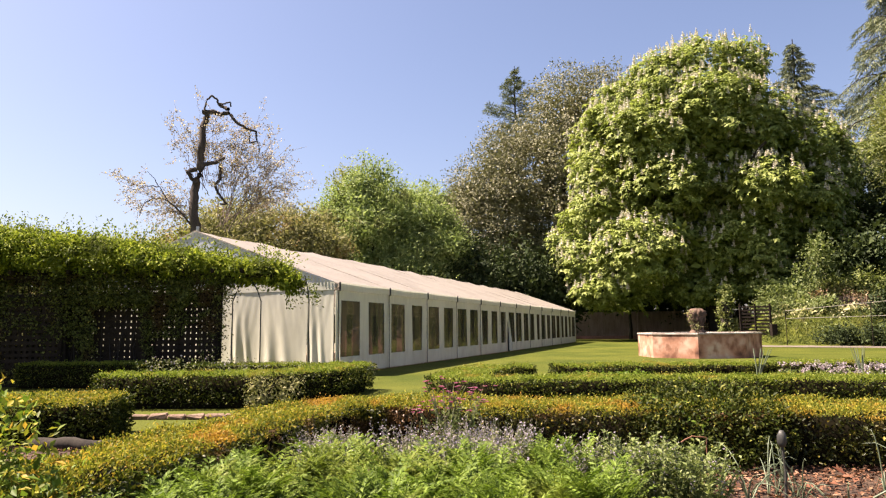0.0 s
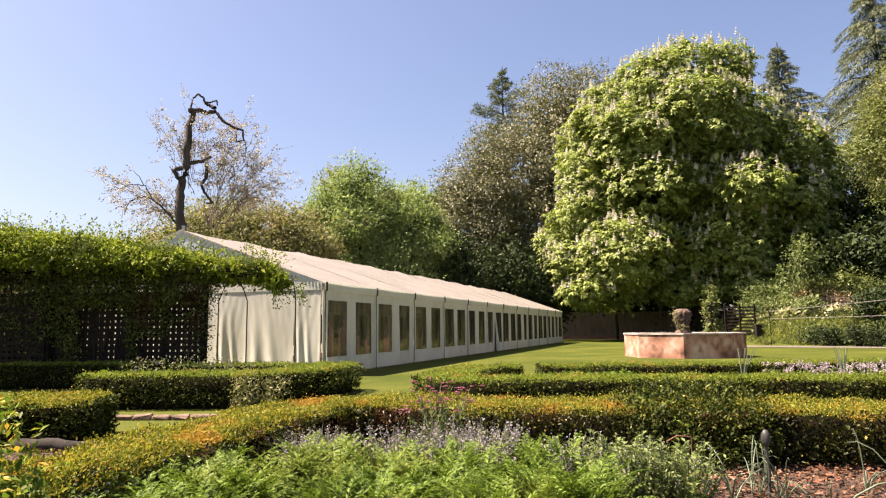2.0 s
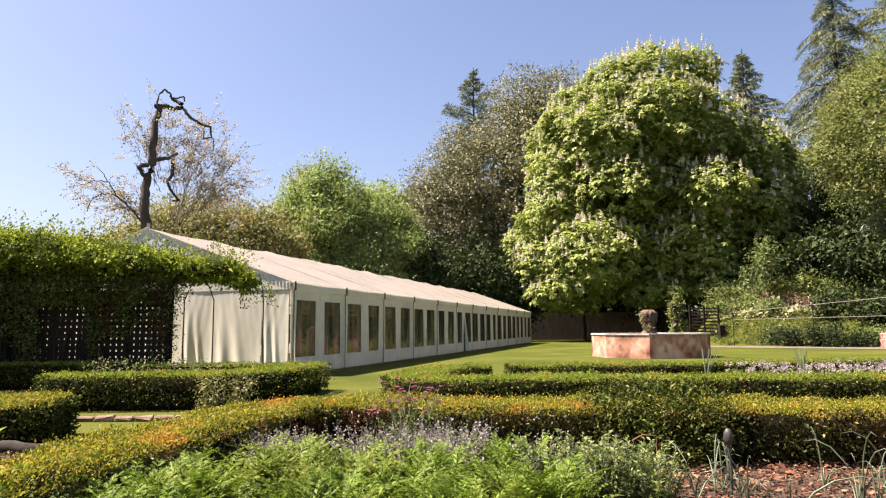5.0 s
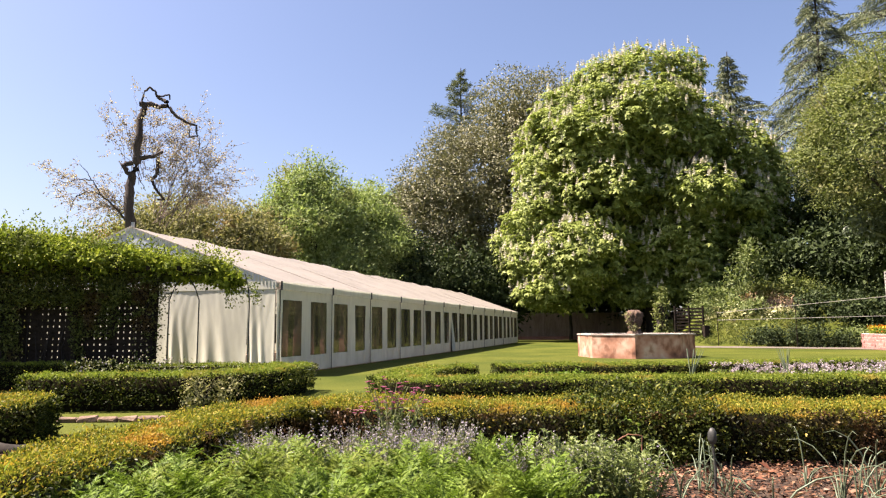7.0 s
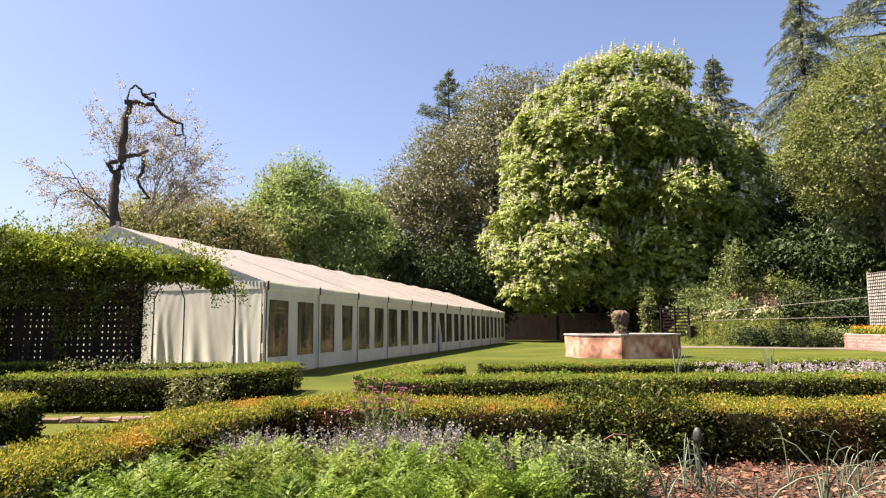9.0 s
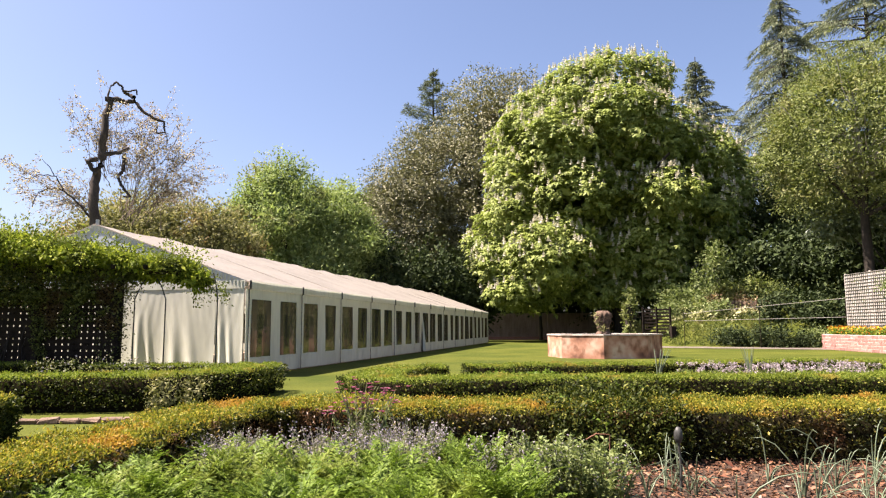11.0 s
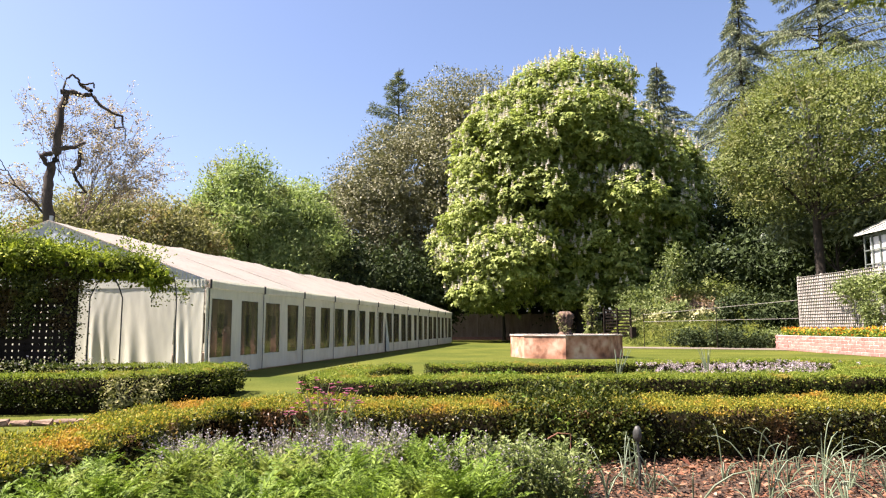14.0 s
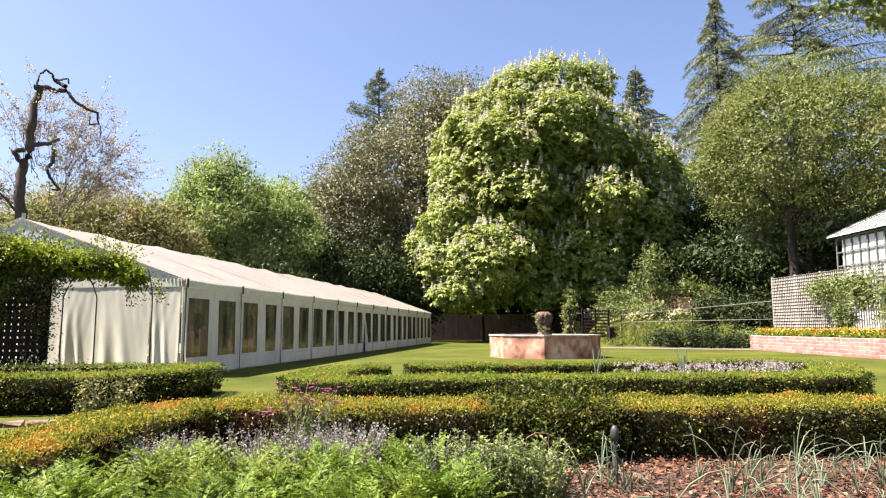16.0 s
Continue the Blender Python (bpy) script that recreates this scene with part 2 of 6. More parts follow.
def pane_mat():
    m, nodes, links, b = mat("clear_vinyl")
    b.inputs["Base Color"].default_value = (0.055, 0.052, 0.036, 1)
    b.inputs["Roughness"].default_value = 0.12
    b.inputs["Specular IOR Level"].default_value = 0.5
    n = noise_tex(nodes, links, 3, 2)
    bp = nodes.new("ShaderNodeBump")
    bp.inputs["Strength"].default_value, bp.inputs["Distance"].default_value = 0.25, 0.05
    links.new(n.outputs[0], bp.inputs["Height"])
    links.new(bp.outputs[0], b.inputs["Normal"])
    t = nodes.new("ShaderNodeBsdfTransparent")
    t.inputs[0].default_value = (0.26, 0.225, 0.15, 1)
    mix = nodes.new("ShaderNodeMixShader")
    mix.inputs[0].default_value = 0.13
    links.new(b.outputs[0], mix.inputs[1])
    links.new(t.outputs[0], mix.inputs[2])
    links.new(mix.outputs[0], nodes["Material Output"].inputs[0])
    return m


def plaster_mat():
    """Old pink limewash over stone, with pale worn patches, dark drips and a mossy foot."""
    m, nodes, links, b = mat("pink_limewash")
    a = noise_tex(nodes, links, 1.7, 6)
    f = noise_tex(nodes, links, 4.5, 7, "Object", (1, 1, 0.7))
    r = ramp(nodes, [(0.30, (0.11, 0.048, 0.030)), (0.43, (0.32, 0.155, 0.095)), (0.54, (0.42, 0.245, 0.17)), (0.70, (0.50, 0.385, 0.29))])
    links.new(a.outputs[0], r.inputs[0])
    r2 = ramp(nodes, [(0.34, (0.48, 0.38, 0.31)), (0.50, (1, 1, 1))])
    links.new(f.outputs[0], r2.inputs[0])
    mx = nodes.new("ShaderNodeMixRGB")
    mx.blend_type = "MULTIPLY"
    mx.inputs[0].default_value = 0.8
    links.new(r.outputs[0], mx.inputs[1])
    links.new(r2.outputs[0], mx.inputs[2])
    links.new(mx.outputs[0], b.inputs["Base Color"])
    b.inputs["Roughness"].default_value = 0.9
    bp = nodes.new("ShaderNodeBump")
    bp.inputs["Strength"].default_value, bp.inputs["Distance"].default_value = 0.4, 0.02
    links.new(f.outputs[0], bp.inputs["Height"])
    links.new(bp.outputs[0], b.inputs["Normal"])
    return m


M_LAWN, M_PANE, M_PLASTER = lawn_mat(), pane_mat(), plaster_mat()


# ---------------------------------------------------------------- builders
def empty(name, x, y, z=0.0):
    ob = new(name)
    ob.matrix_world = Matrix.Translation((x, y, z))
    return ob


def under(ob, parent):
    if parent is not None:
        ob.parent = parent
        ob.matrix_parent_inverse = parent.matrix_basis.inverted()
    return ob


def part(name, bm, material, parent=None, label=""):
    me = bpy.data.meshes.new(name)
    bm.to_mesh(me)
    bm.free()
    me.materials.append(material)
    return tagged(under(new(name, me), parent), label)


def tri_mesh(name, verts, faces, material, parent=None, label="", smooth=False):
    """One mesh from arrays: verts (n, 3), faces (m, k)."""
    verts, faces = np.asarray(verts, np.float32), np.asarray(faces, np.int32)
    me = bpy.data.meshes.new(name)
    me.vertices.add(len(verts))
    me.vertices.foreach_set("co", verts.ravel())
    k = faces.shape[1]
    me.loops.add(faces.size)
    me.loops.foreach_set("vertex_index", faces.ravel())
    me.polygons.add(len(faces))
    me.polygons.foreach_set("loop_start", np.arange(0, faces.size, k, dtype=np.int32))
    if smooth:
        me.polygons.foreach_set("use_smooth", np.ones(len(faces), bool))
    me.update(calc_edges=True)
    me.materials.append(material)
    return tagged(under(new(name, me), parent), label)


def unit(v):
    return v / np.maximum(np.linalg.norm(v, axis=-1, keepdims=True), 1e-9)


def leaf_arrays(c, along, normal, length, width, fold=0.25):
    """Folded leaves: base, two edges and tip each; two faces that meet on the midrib."""
    along, n = unit(along), normal
    side = unit(np.cross(n, along))
    n = np.cross(along, side)
    L, W = np.asarray(length)[:, None], np.asarray(width)[:, None]
    mid = c + along * L * 0.45
    v = np.stack([c, mid + side * W * 0.5 + n * W * fold, c + along * L, mid - side * W * 0.5 + n * W * fold], 1)
    i = np.arange(len(c))[:, None] * 4
    f = np.concatenate([i + [[0, 1, 2]], i + [[0, 2, 3]]], 1).reshape(-1, 3)
    return v.reshape(-1, 3), f


def leaves(name, c, along, normal, length, width, material, parent, label="", fold=0.25):
    v, f = leaf_arrays(c, along, normal, length, width, fold)
    ob = tri_mesh(name, v, f, material, parent, label)
    return tagged(ob, kind="stuff")


def rand_dirs(n):
    return unit(rng.normal(size=(n, 3)))


def lump(p, scale, seed=0.0):
    """Smooth cheap noise in -1..1 at points p (n, 3)."""
    q = p * scale + seed
    return (np.sin(q[:, 0] * 1.7 + 1.3 * np.sin(q[:, 1] * 1.1 + seed)) + np.sin(q[:, 1] * 1.9 + 1.7 * np.sin(q[:, 2] * 1.3))
            + np.sin(q[:, 2] * 2.1 + 1.1 * np.sin(q[:, 0] * 0.9))) / 3


def crown_points(lobes, clumps, per, spread, depth=0.3, rough=0.12, seed=0.0, low=-9.0):
    """Leaf places in clumps on a crown of overlapping ellipsoids, and the outward direction of each."""
    lobes = np.array(lobes, float)
    area = np.array([(a * b + b * c + a * c) for _, _, _, a, b, c in lobes])
    pick = rng.choice(len(lobes), clumps, p=area / area.sum())
    d = rand_dirs(clumps)
    r = 1 - depth * rng.random(clumps) ** 1.6
    L = lobes[pick]
    r = r * (1 + rough * lump(d * 3 + pick[:, None], 1.6, seed) + rough * 0.6 * lump(d * 9 + pick[:, None], 1.3, seed + 4))
    p = L[:, :3] + d * L[:, 3:] * r[:, None]
    out = unit(d / L[:, 3:])
    keep = np.ones(clumps, bool)
    for j in range(len(lobes)):
        q = (p - lobes[j, :3]) / lobes[j, 3:]
        keep &= (pick == j) | ((q ** 2).sum(1) > 0.55)
    keep &= p[:, 2] > low
    p, out = p[keep], out[keep]
    n = len(p)
    c = np.repeat(p, per, 0) + rng.normal(size=(n * per, 3)) * spread * np.array([1, 1, 0.6])
    return c, np.repeat(out, per, 0), p, out


def lumpy(lobes, k, frac, seed, squash=0.75):
    """Adds smaller swellings round each lobe, so that the crown has ridges and hollows."""
    r = np.random.default_rng(seed)
    full = [tuple(l) for l in lobes]
    for l in lobes:
        for d in unit(r.normal(size=(k, 3))):
            d[2] = abs(d[2]) * 0.9 - 0.25
            c = np.array(l[:3]) + d * np.array(l[3:]) * 0.86
            s = min(l[3:]) * frac * (0.7 + 0.6 * r.random())
            full.append((*c, s, s, s * squash))
    return full


def crown(name, lobes, clumps, per, spread, size, material, parent, depth=0.3, rough=0.12, seed=0.0, slim=0.55, up=0.6, droop=0.0, label="", low=-9.0, inner=0.25):
    c, out, _, _ = crown_points(lobes, clumps, per, spread, depth, rough, seed, low)
    n = len(c)
    s = size * (0.65 + 0.7 * rng.random(n))
    if inner:
        # shaded inner sprays, larger and deeper
        k = rng.random(n) < inner
        k[np.cumsum(k) > n] = False
        mid = np.array(lobes, float)
        ci = c[k]
        near = np.argmin((((ci[:, None] - mid[None, :, :3]) / mid[None, :, 3:]) ** 2).sum(-1), 1)
        ci = mid[near, :3] + (ci - mid[near, :3]) * (0.55 + 0.28 * rng.random(len(ci)))[:, None]
        c, out, s = np.concatenate([c, ci]), np.concatenate([out, out[k]]), np.concatenate([s, s[k] * 2.4])
        n = len(c)
    nrm = unit(out * 0.7 + np.array([0, 0, up]) + rand_dirs(n) * 0.75)
    along = unit(out * 0.6 + rand_dirs(n) - np.array([0, 0, droop]))
    return leaves(name, c, along, nrm, s, s * slim, material, parent, label)


def tube(path, radii, sides=8):
    """A tapered limb along path: arrays of points and faces."""
    path = np.asarray(path, float)
    t = unit(np.gradient(path, axis=0))
    ref = np.where(np.abs(t[:, 2:3]) > 0.9, [[1.0, 0, 0]], [[0, 0, 1.0]])
    a = unit(np.cross(t, ref))
    b = np.cross(t, a)
    ang = np.linspace(0, 2 * np.pi, sides, endpoint=False)
    ring = (np.cos(ang)[None, :, None] * a[:, None] + np.sin(ang)[None, :, None] * b[:, None]) * np.asarray(radii)[:, None, None]
    v = (path[:, None] + ring).reshape(-1, 3)
    f = []
    for i in range(len(path) - 1):
        for j in range(sides):
            k = (j + 1) % sides
            f.append((i * sides + j, i * sides + k, (i + 1) * sides + k, (i + 1) * sides + j))
    return v, np.array(f)


def limb(name, path, r0, r1, material, parent, sides=8, wob=0.0, label=""):
    p = np.array(path, float)
    t = np.linspace(0, len(p) - 1, (len(p) - 1) * 4 + 1)
    q = np.stack([np.interp(t, np.arange(len(p)), p[:, k]) for k in range(3)], 1)
    if wob:
        q[1:-1] += rng.normal(size=(len(q) - 2, 3)) * wob
    v, f = tube(q, np.linspace(r0, r1, len(q)) * (1 + 0.1 * rng.random(len(q))), sides)
    return tri_mesh(name, v, f, material, parent, label, smooth=True)


def box_bm(bm, x0, x1, y0, y1, z0, z1, m=None):
    r = bmesh.ops.create_cube(bm, size=1)
    bmesh.ops.transform(bm, matrix=Matrix.LocRotScale(((x0 + x1) / 2, (y0 + y1) / 2, (z0 + z1) / 2), None, (x1 - x0, y1 - y0, z1 - z0)), verts=r["verts"])
    if m is not None:
        bmesh.ops.transform(bm, matrix=m, verts=r["verts"])
    return r["verts"]


def bar(name, a, b, w, h, material, parent, label="", bevel=0.0):
    """A straight squared bar from a to b."""
    a, b = Vector(a), Vector(b)
    bm = bmesh.new()
    L = (b - a).length
    box_bm(bm, -w / 2, w / 2, -h / 2, h / 2, 0, L)
    if bevel:
        bmesh.ops.bevel(bm, geom=bm.edges[:], offset=bevel, segments=1, affect="EDGES")
    bmesh.ops.transform(bm, matrix=Matrix.Translation(a) @ (b - a).to_track_quat("Z", "Y").to_matrix().to_4x4(), verts=bm.verts)
    return part(name, bm, material, parent, label)


# ---------------------------------------------------------------- ground
def height(x, y):
    """The lawn is level; a bank climbs behind the path on the chestnut's far side."""
    d = 0.55 * x + 0.83 * y - 41.6
    k = np.clip((np.degrees(np.arctan2(x, np.maximum(y, 0.1))) - 23.5) / 3, 0, 1) * (y > 0)
    s = np.clip(d / 3.8, 0, 1)
    return k * 1.9 * s * s * (3 - 2 * s) + k * np.clip(d - 3.8, 0, 15) * 0.22


def ground():
    a = np.concatenate([np.linspace(0, 80, 81), np.geomspace(84, 3000, 26)])
    xs = np.concatenate([-a[:0:-1], a])
    X, Y = np.meshgrid(xs, xs, indexing="ij")
    Z = height(X, Y)
    n = len(xs)
    v = np.stack([X, Y, Z], -1).reshape(-1, 3)
    i = np.arange(n * n).reshape(n, n)
    f = np.stack([i[:-1, :-1], i[1:, :-1], i[1:, 1:], i[:-1, 1:]], -1).reshape(-1, 4)
    return tagged(tri_mesh("ground", v, f, M_LAWN, smooth=True), "mown green lawn rising to a grassy bank", "lawn", kind="structure")


ground()


# ---------------------------------------------------------------- marquee
TU = Vector((math.sin(radians(20.4)), math.cos(radians(20.4)), 0))   # along the tent
TN = Vector((TU.y, -TU.x, 0))                                         # out of its long side
TC = Vector((-2.66, 16.84, 0))                                        # its near corner
BAY, BAYS, EAVE, RIDGE, HALF = 2.985, 12, 2.30, 3.88, 4.38
TM = Matrix(((TU.x, -TN.x, 0, TC.x), (TU.y, -TN.y, 0, TC.y), (0, 0, 1, 0), (0, 0, 0, 1)))   # x along, y inwards, z up


def sheet(fn, nu, nv):
    """A cloth from fn(u, v), u and v in 0..1."""
    u, v = np.meshgrid(np.linspace(0, 1, nu), np.linspace(0, 1, nv), indexing="ij")
    p = np.stack(np.broadcast_arrays(*fn(u, v)), -1).reshape(-1, 3)
    i = np.arange(nu * nv).reshape(nu, nv)
    f = np.stack([i[:-1, :-1], i[1:, :-1], i[1:, 1:], i[:-1, 1:]], -1).reshape(-1, 4)
    return p, f


def on_tent(p):
    return p @ np.array(TM.to_3x3()).T + np.array(TM.translation)


def cloth(name, fn, nu, nv, material, parent, label=""):
    p, f = sheet(fn, nu, nv)
    return tri_mesh(name, on_tent(p), f, material, parent, label, smooth=True)


def side_panel(x0, inward, tent, k, windows=True):
    """One bay of side wall: cloth with two real window openings, their panes, and its soft creases."""
    sgn = 1 if inward == 0 else -1
    W = [(0.22, 1.19), (1.72, 2.68)] if windows else []
    zs = [0.04, 0.45, 1.87, 2.12]
    ends = (-0.13 if k % 20 == 0 else 0.0, BAY + (0.13 if k % 20 == BAYS - 1 else 0.0))
    cuts = sorted({*ends, *[a for w in W for a in w]})
    v, f = [], []
    def wave(x, z):
        return inward + sgn * (0.018 * math.sin(x * 9 + k * 2.1) * (1.4 - z * 0.4) + 0.03 * math.sin(x * 2.3 + k) * (1 - z / 2.4) - 0.02)
    for a, b in zip(cuts[:-1], cuts[1:]):
        for c, d in zip(zs[:-1], zs[1:]):
            if c == 0.45 and any(abs(a - w[0]) < 1e-6 for w in W):
                continue
            nu, nz = max(2, int((b - a) / 0.07)), max(2, int((d - c) / 0.16))
            o = len(v)
            for i in range(nu + 1):
                for j in range(nz + 1):
                    x, z = a + (b - a) * i / nu, c + (d - c) * j / nz
                    v.append((x0 + x, wave(x, z), z))
            for i in range(nu):
                for j in range(nz):
                    q = o + i * (nz + 1) + j
                    f.append((q, q + nz + 1, q + nz + 2, q + 1))
    panel = tri_mesh("wall_panel", on_tent(np.array(v)), np.array(f), M_WALLCLOTH, tent, smooth=True)
    for a, b in W:
        pane = cloth("window_pane", lambda u, t: (x0 + a - 0.02 + (b - a + 0.04) * u, np.vectorize(wave)(a + (b - a) * u, 0.45 + 1.42 * t) + sgn * 0.012, 0.43 + 1.46 * t), 8, 6, M_PANE, panel, "smoky clear vinyl window")
        pane.visible_shadow = False
    return panel


def marquee():
    tent = empty("marquee", *TC)
    tagged(tent, "long white frame marquee with clear windows on the lawn", "tent")
    n = BAYS
    for k in range(n):
        side_panel(k * BAY, 0.0, tent, k)
        side_panel(k * BAY, 2 * HALF, tent, k + 20)
        for s in (0, 1):
            e, r = (-0.06, HALF) if s == 0 else (2 * HALF + 0.06, HALF)
            part_fn = lambda u, t, e=e, r=r, k=k: (
                k * BAY - (0.10 if k == 0 else 0) + u * (BAY + (0.10 if k == 0 else 0)),
                e + (r - e) * t,
                EAVE + (RIDGE - EAVE) * t - 0.055 * np.sin(np.pi * u) * np.sin(np.pi * np.clip(t * 0.9 + 0.1, 0, 1)) * (1 + 0.3 * math.sin(k * 3.1)) - 0.05 * np.sin(np.pi * u) * t ** 3 * (1 + 0.5 * math.sin(k * 1.7)) + 0.008 * np.sin(u * 23 + k) * np.sin(t * 5))
            cloth("roof_panel", part_fn, 10, 12, M_ROOF, tent)
            y = -0.07 if s == 0 else 2 * HALF + 0.07
            cloth("valance", lambda u, t, y=y, k=k: (k * BAY + 0.015 + u * (BAY - 0.03), y + 0.012 * np.sin(u * 9 + k) * t, EAVE + 0.02 - 0.20 * t), 12, 3, M_WALLCLOTH, tent)
    for k in range(n + 1):
        for y in (0.0, 2 * HALF):
            a = TM @ Vector((k * BAY, y + (0.13 if y == 0 else -0.13), 0))
            bar("post", a, a + Vector((0, 0, EAVE)), 0.10, 0.06, M_ALU, tent)
            q = TM @ Vector((k * BAY + 0.03, y + (-0.04 if y == 0 else 0.04), 0.02))
            bar("seam", q, q + Vector((0, 0, EAVE - 0.2)), 0.018, 0.02, M_DARKMETAL, tent, "dark laced seam")
        for y in (-0.09, 2 * HALF + 0.09):
            a = TM @ Vector((k * BAY, y, EAVE - 0.20))
            bar("strap", a, a + Vector((0, 0, 0.22)), 0.045, 0.03, M_DARKMETAL, tent, "dark strap")
        for y in (0.0, 2 * HALF):
            bar("rafter", TM @ Vector((k * BAY, y, EAVE - 0.08)), TM @ Vector((k * BAY, HALF, RIDGE - 0.09)), 0.07, 0.10, M_ALU, tent)
    for x in (0.0, n * BAY):
        ox = -0.05 if x == 0 else 0.05
        # hanging end cloth: wide curtains drawn to their tied edges, in slack diagonal folds
        cuts = [0.03, 0.78, 2.20, 3.08, 4.38, 5.70, 6.6, 8.0, 2 * HALF - 0.03]
        for m, (a, b) in enumerate(zip(cuts[:-1], cuts[1:])):
            ph, lean = 6.28 * rng.random(), (0.9 if m % 2 else -0.9)
            def drape(u, t, a=a, b=b, ph=ph, lean=lean):
                w = (b - a) * u
                q = w + lean * t * (0.35 + 0.3 * u)
                low = t ** 1.3
                deep = 0.11 * np.exp(-((u - 0.86 + 0.10 * t) / 0.10) ** 2) * low + 0.07 * np.exp(-((u - 0.62 + 0.22 * t) / 0.09) ** 2) * low + 0.035 * np.sin(q * 3.1 + ph) * (0.3 + 0.7 * t) + 0.012 * np.sin(q * 8.3 + 2 * ph + t) * t + 0.006 * np.sin(q * 31 + ph) * (1 - t) ** 2
                edge = 0.02 * (np.clip(np.abs(u - 0.5) * 2 - 0.75, 0, 1) * 4) ** 2
                return (x + 2.1 * ox + np.sign(ox) * (deep * (0.3 + 0.7 * t) + edge * t), a + w, 2.14 - 2.10 * t)
            cloth("curtain", drape, 56, 20, M_WALLCLOTH, tent)
        cloth("end_valance", lambda u, t: (x + 2.4 * ox, 2 * HALF * u, EAVE + 0.02 - 0.2 * t), 20, 3, M_WALLCLOTH, tent)
        cloth("gable", lambda u, t: (x + ox * 1.0 + 0 * u, HALF * (t + (2 - 2 * t) * u), EAVE + 0.02 + (RIDGE - EAVE - 0.14) * t + 0 * u), 16, 8, M_GABLE, tent, "bluish translucent gable sheet")
        # laced hem under the roof edge
        for s in (0, 1):
            for i in range(44):
                t = (i + 0.5) / 44
                y = HALF * t if s == 0 else 2 * HALF - HALF * t
                a = TM @ Vector((x + ox * 2.4, y, EAVE + (RIDGE - EAVE) * t - 0.02))
                bar("hem_flap", a, a - Vector((0, 0, 0.15)), 0.055, 0.012, M_WALLCLOTH, tent)
    # finial and the rolled door flap
    a = TM @ Vector((0, HALF, RIDGE - 0.02))
    bar("finial", a, a + Vector((0, 0, 0.14)), 0.07, 0.07, M_ALU, tent)
    # a loose flap: a dark plate as its unlit slit, widening to the ground, and the cloth curled out beside it
    slit = bmesh.new()
    slit.faces.new([slit.verts.new(TM @ Vector(q)) for q in ((16.22, -0.05, 0.03), (16.58, -0.05, 0.03), (16.40, -0.05, 1.05), (16.33, -0.05, 1.5))])
    bmesh.ops.solidify(slit, geom=slit.faces[:], thickness=0.02)
    part("door_gap_plate", slit, M_DARKMETAL, tent, "dark plate standing in for the unlit slit of a loose door flap")
    cloth("door_flap", lambda u, t: (16.40 + 0.22 * u * t - 0.05 * (1 - t), -0.07 - 0.16 * np.sin(np.pi * u) * t, 1.85 - 1.78 * t), 10, 10, M_WALLCLOTH, tent, "loose curled door flap")
    floor = bmesh.new()
    box_bm(floor, 0.1, n * BAY - 0.1, 0.1, 2 * HALF - 0.1, 0.0, 0.04, TM)
    part("floor_deck", floor, M_FENCE, tent, "dark floor boards")
    return tent


M_GABLE = fabric_mat("gable_sheet", (0.62, 0.68, 0.76), 0.35, 0.9)
marquee()


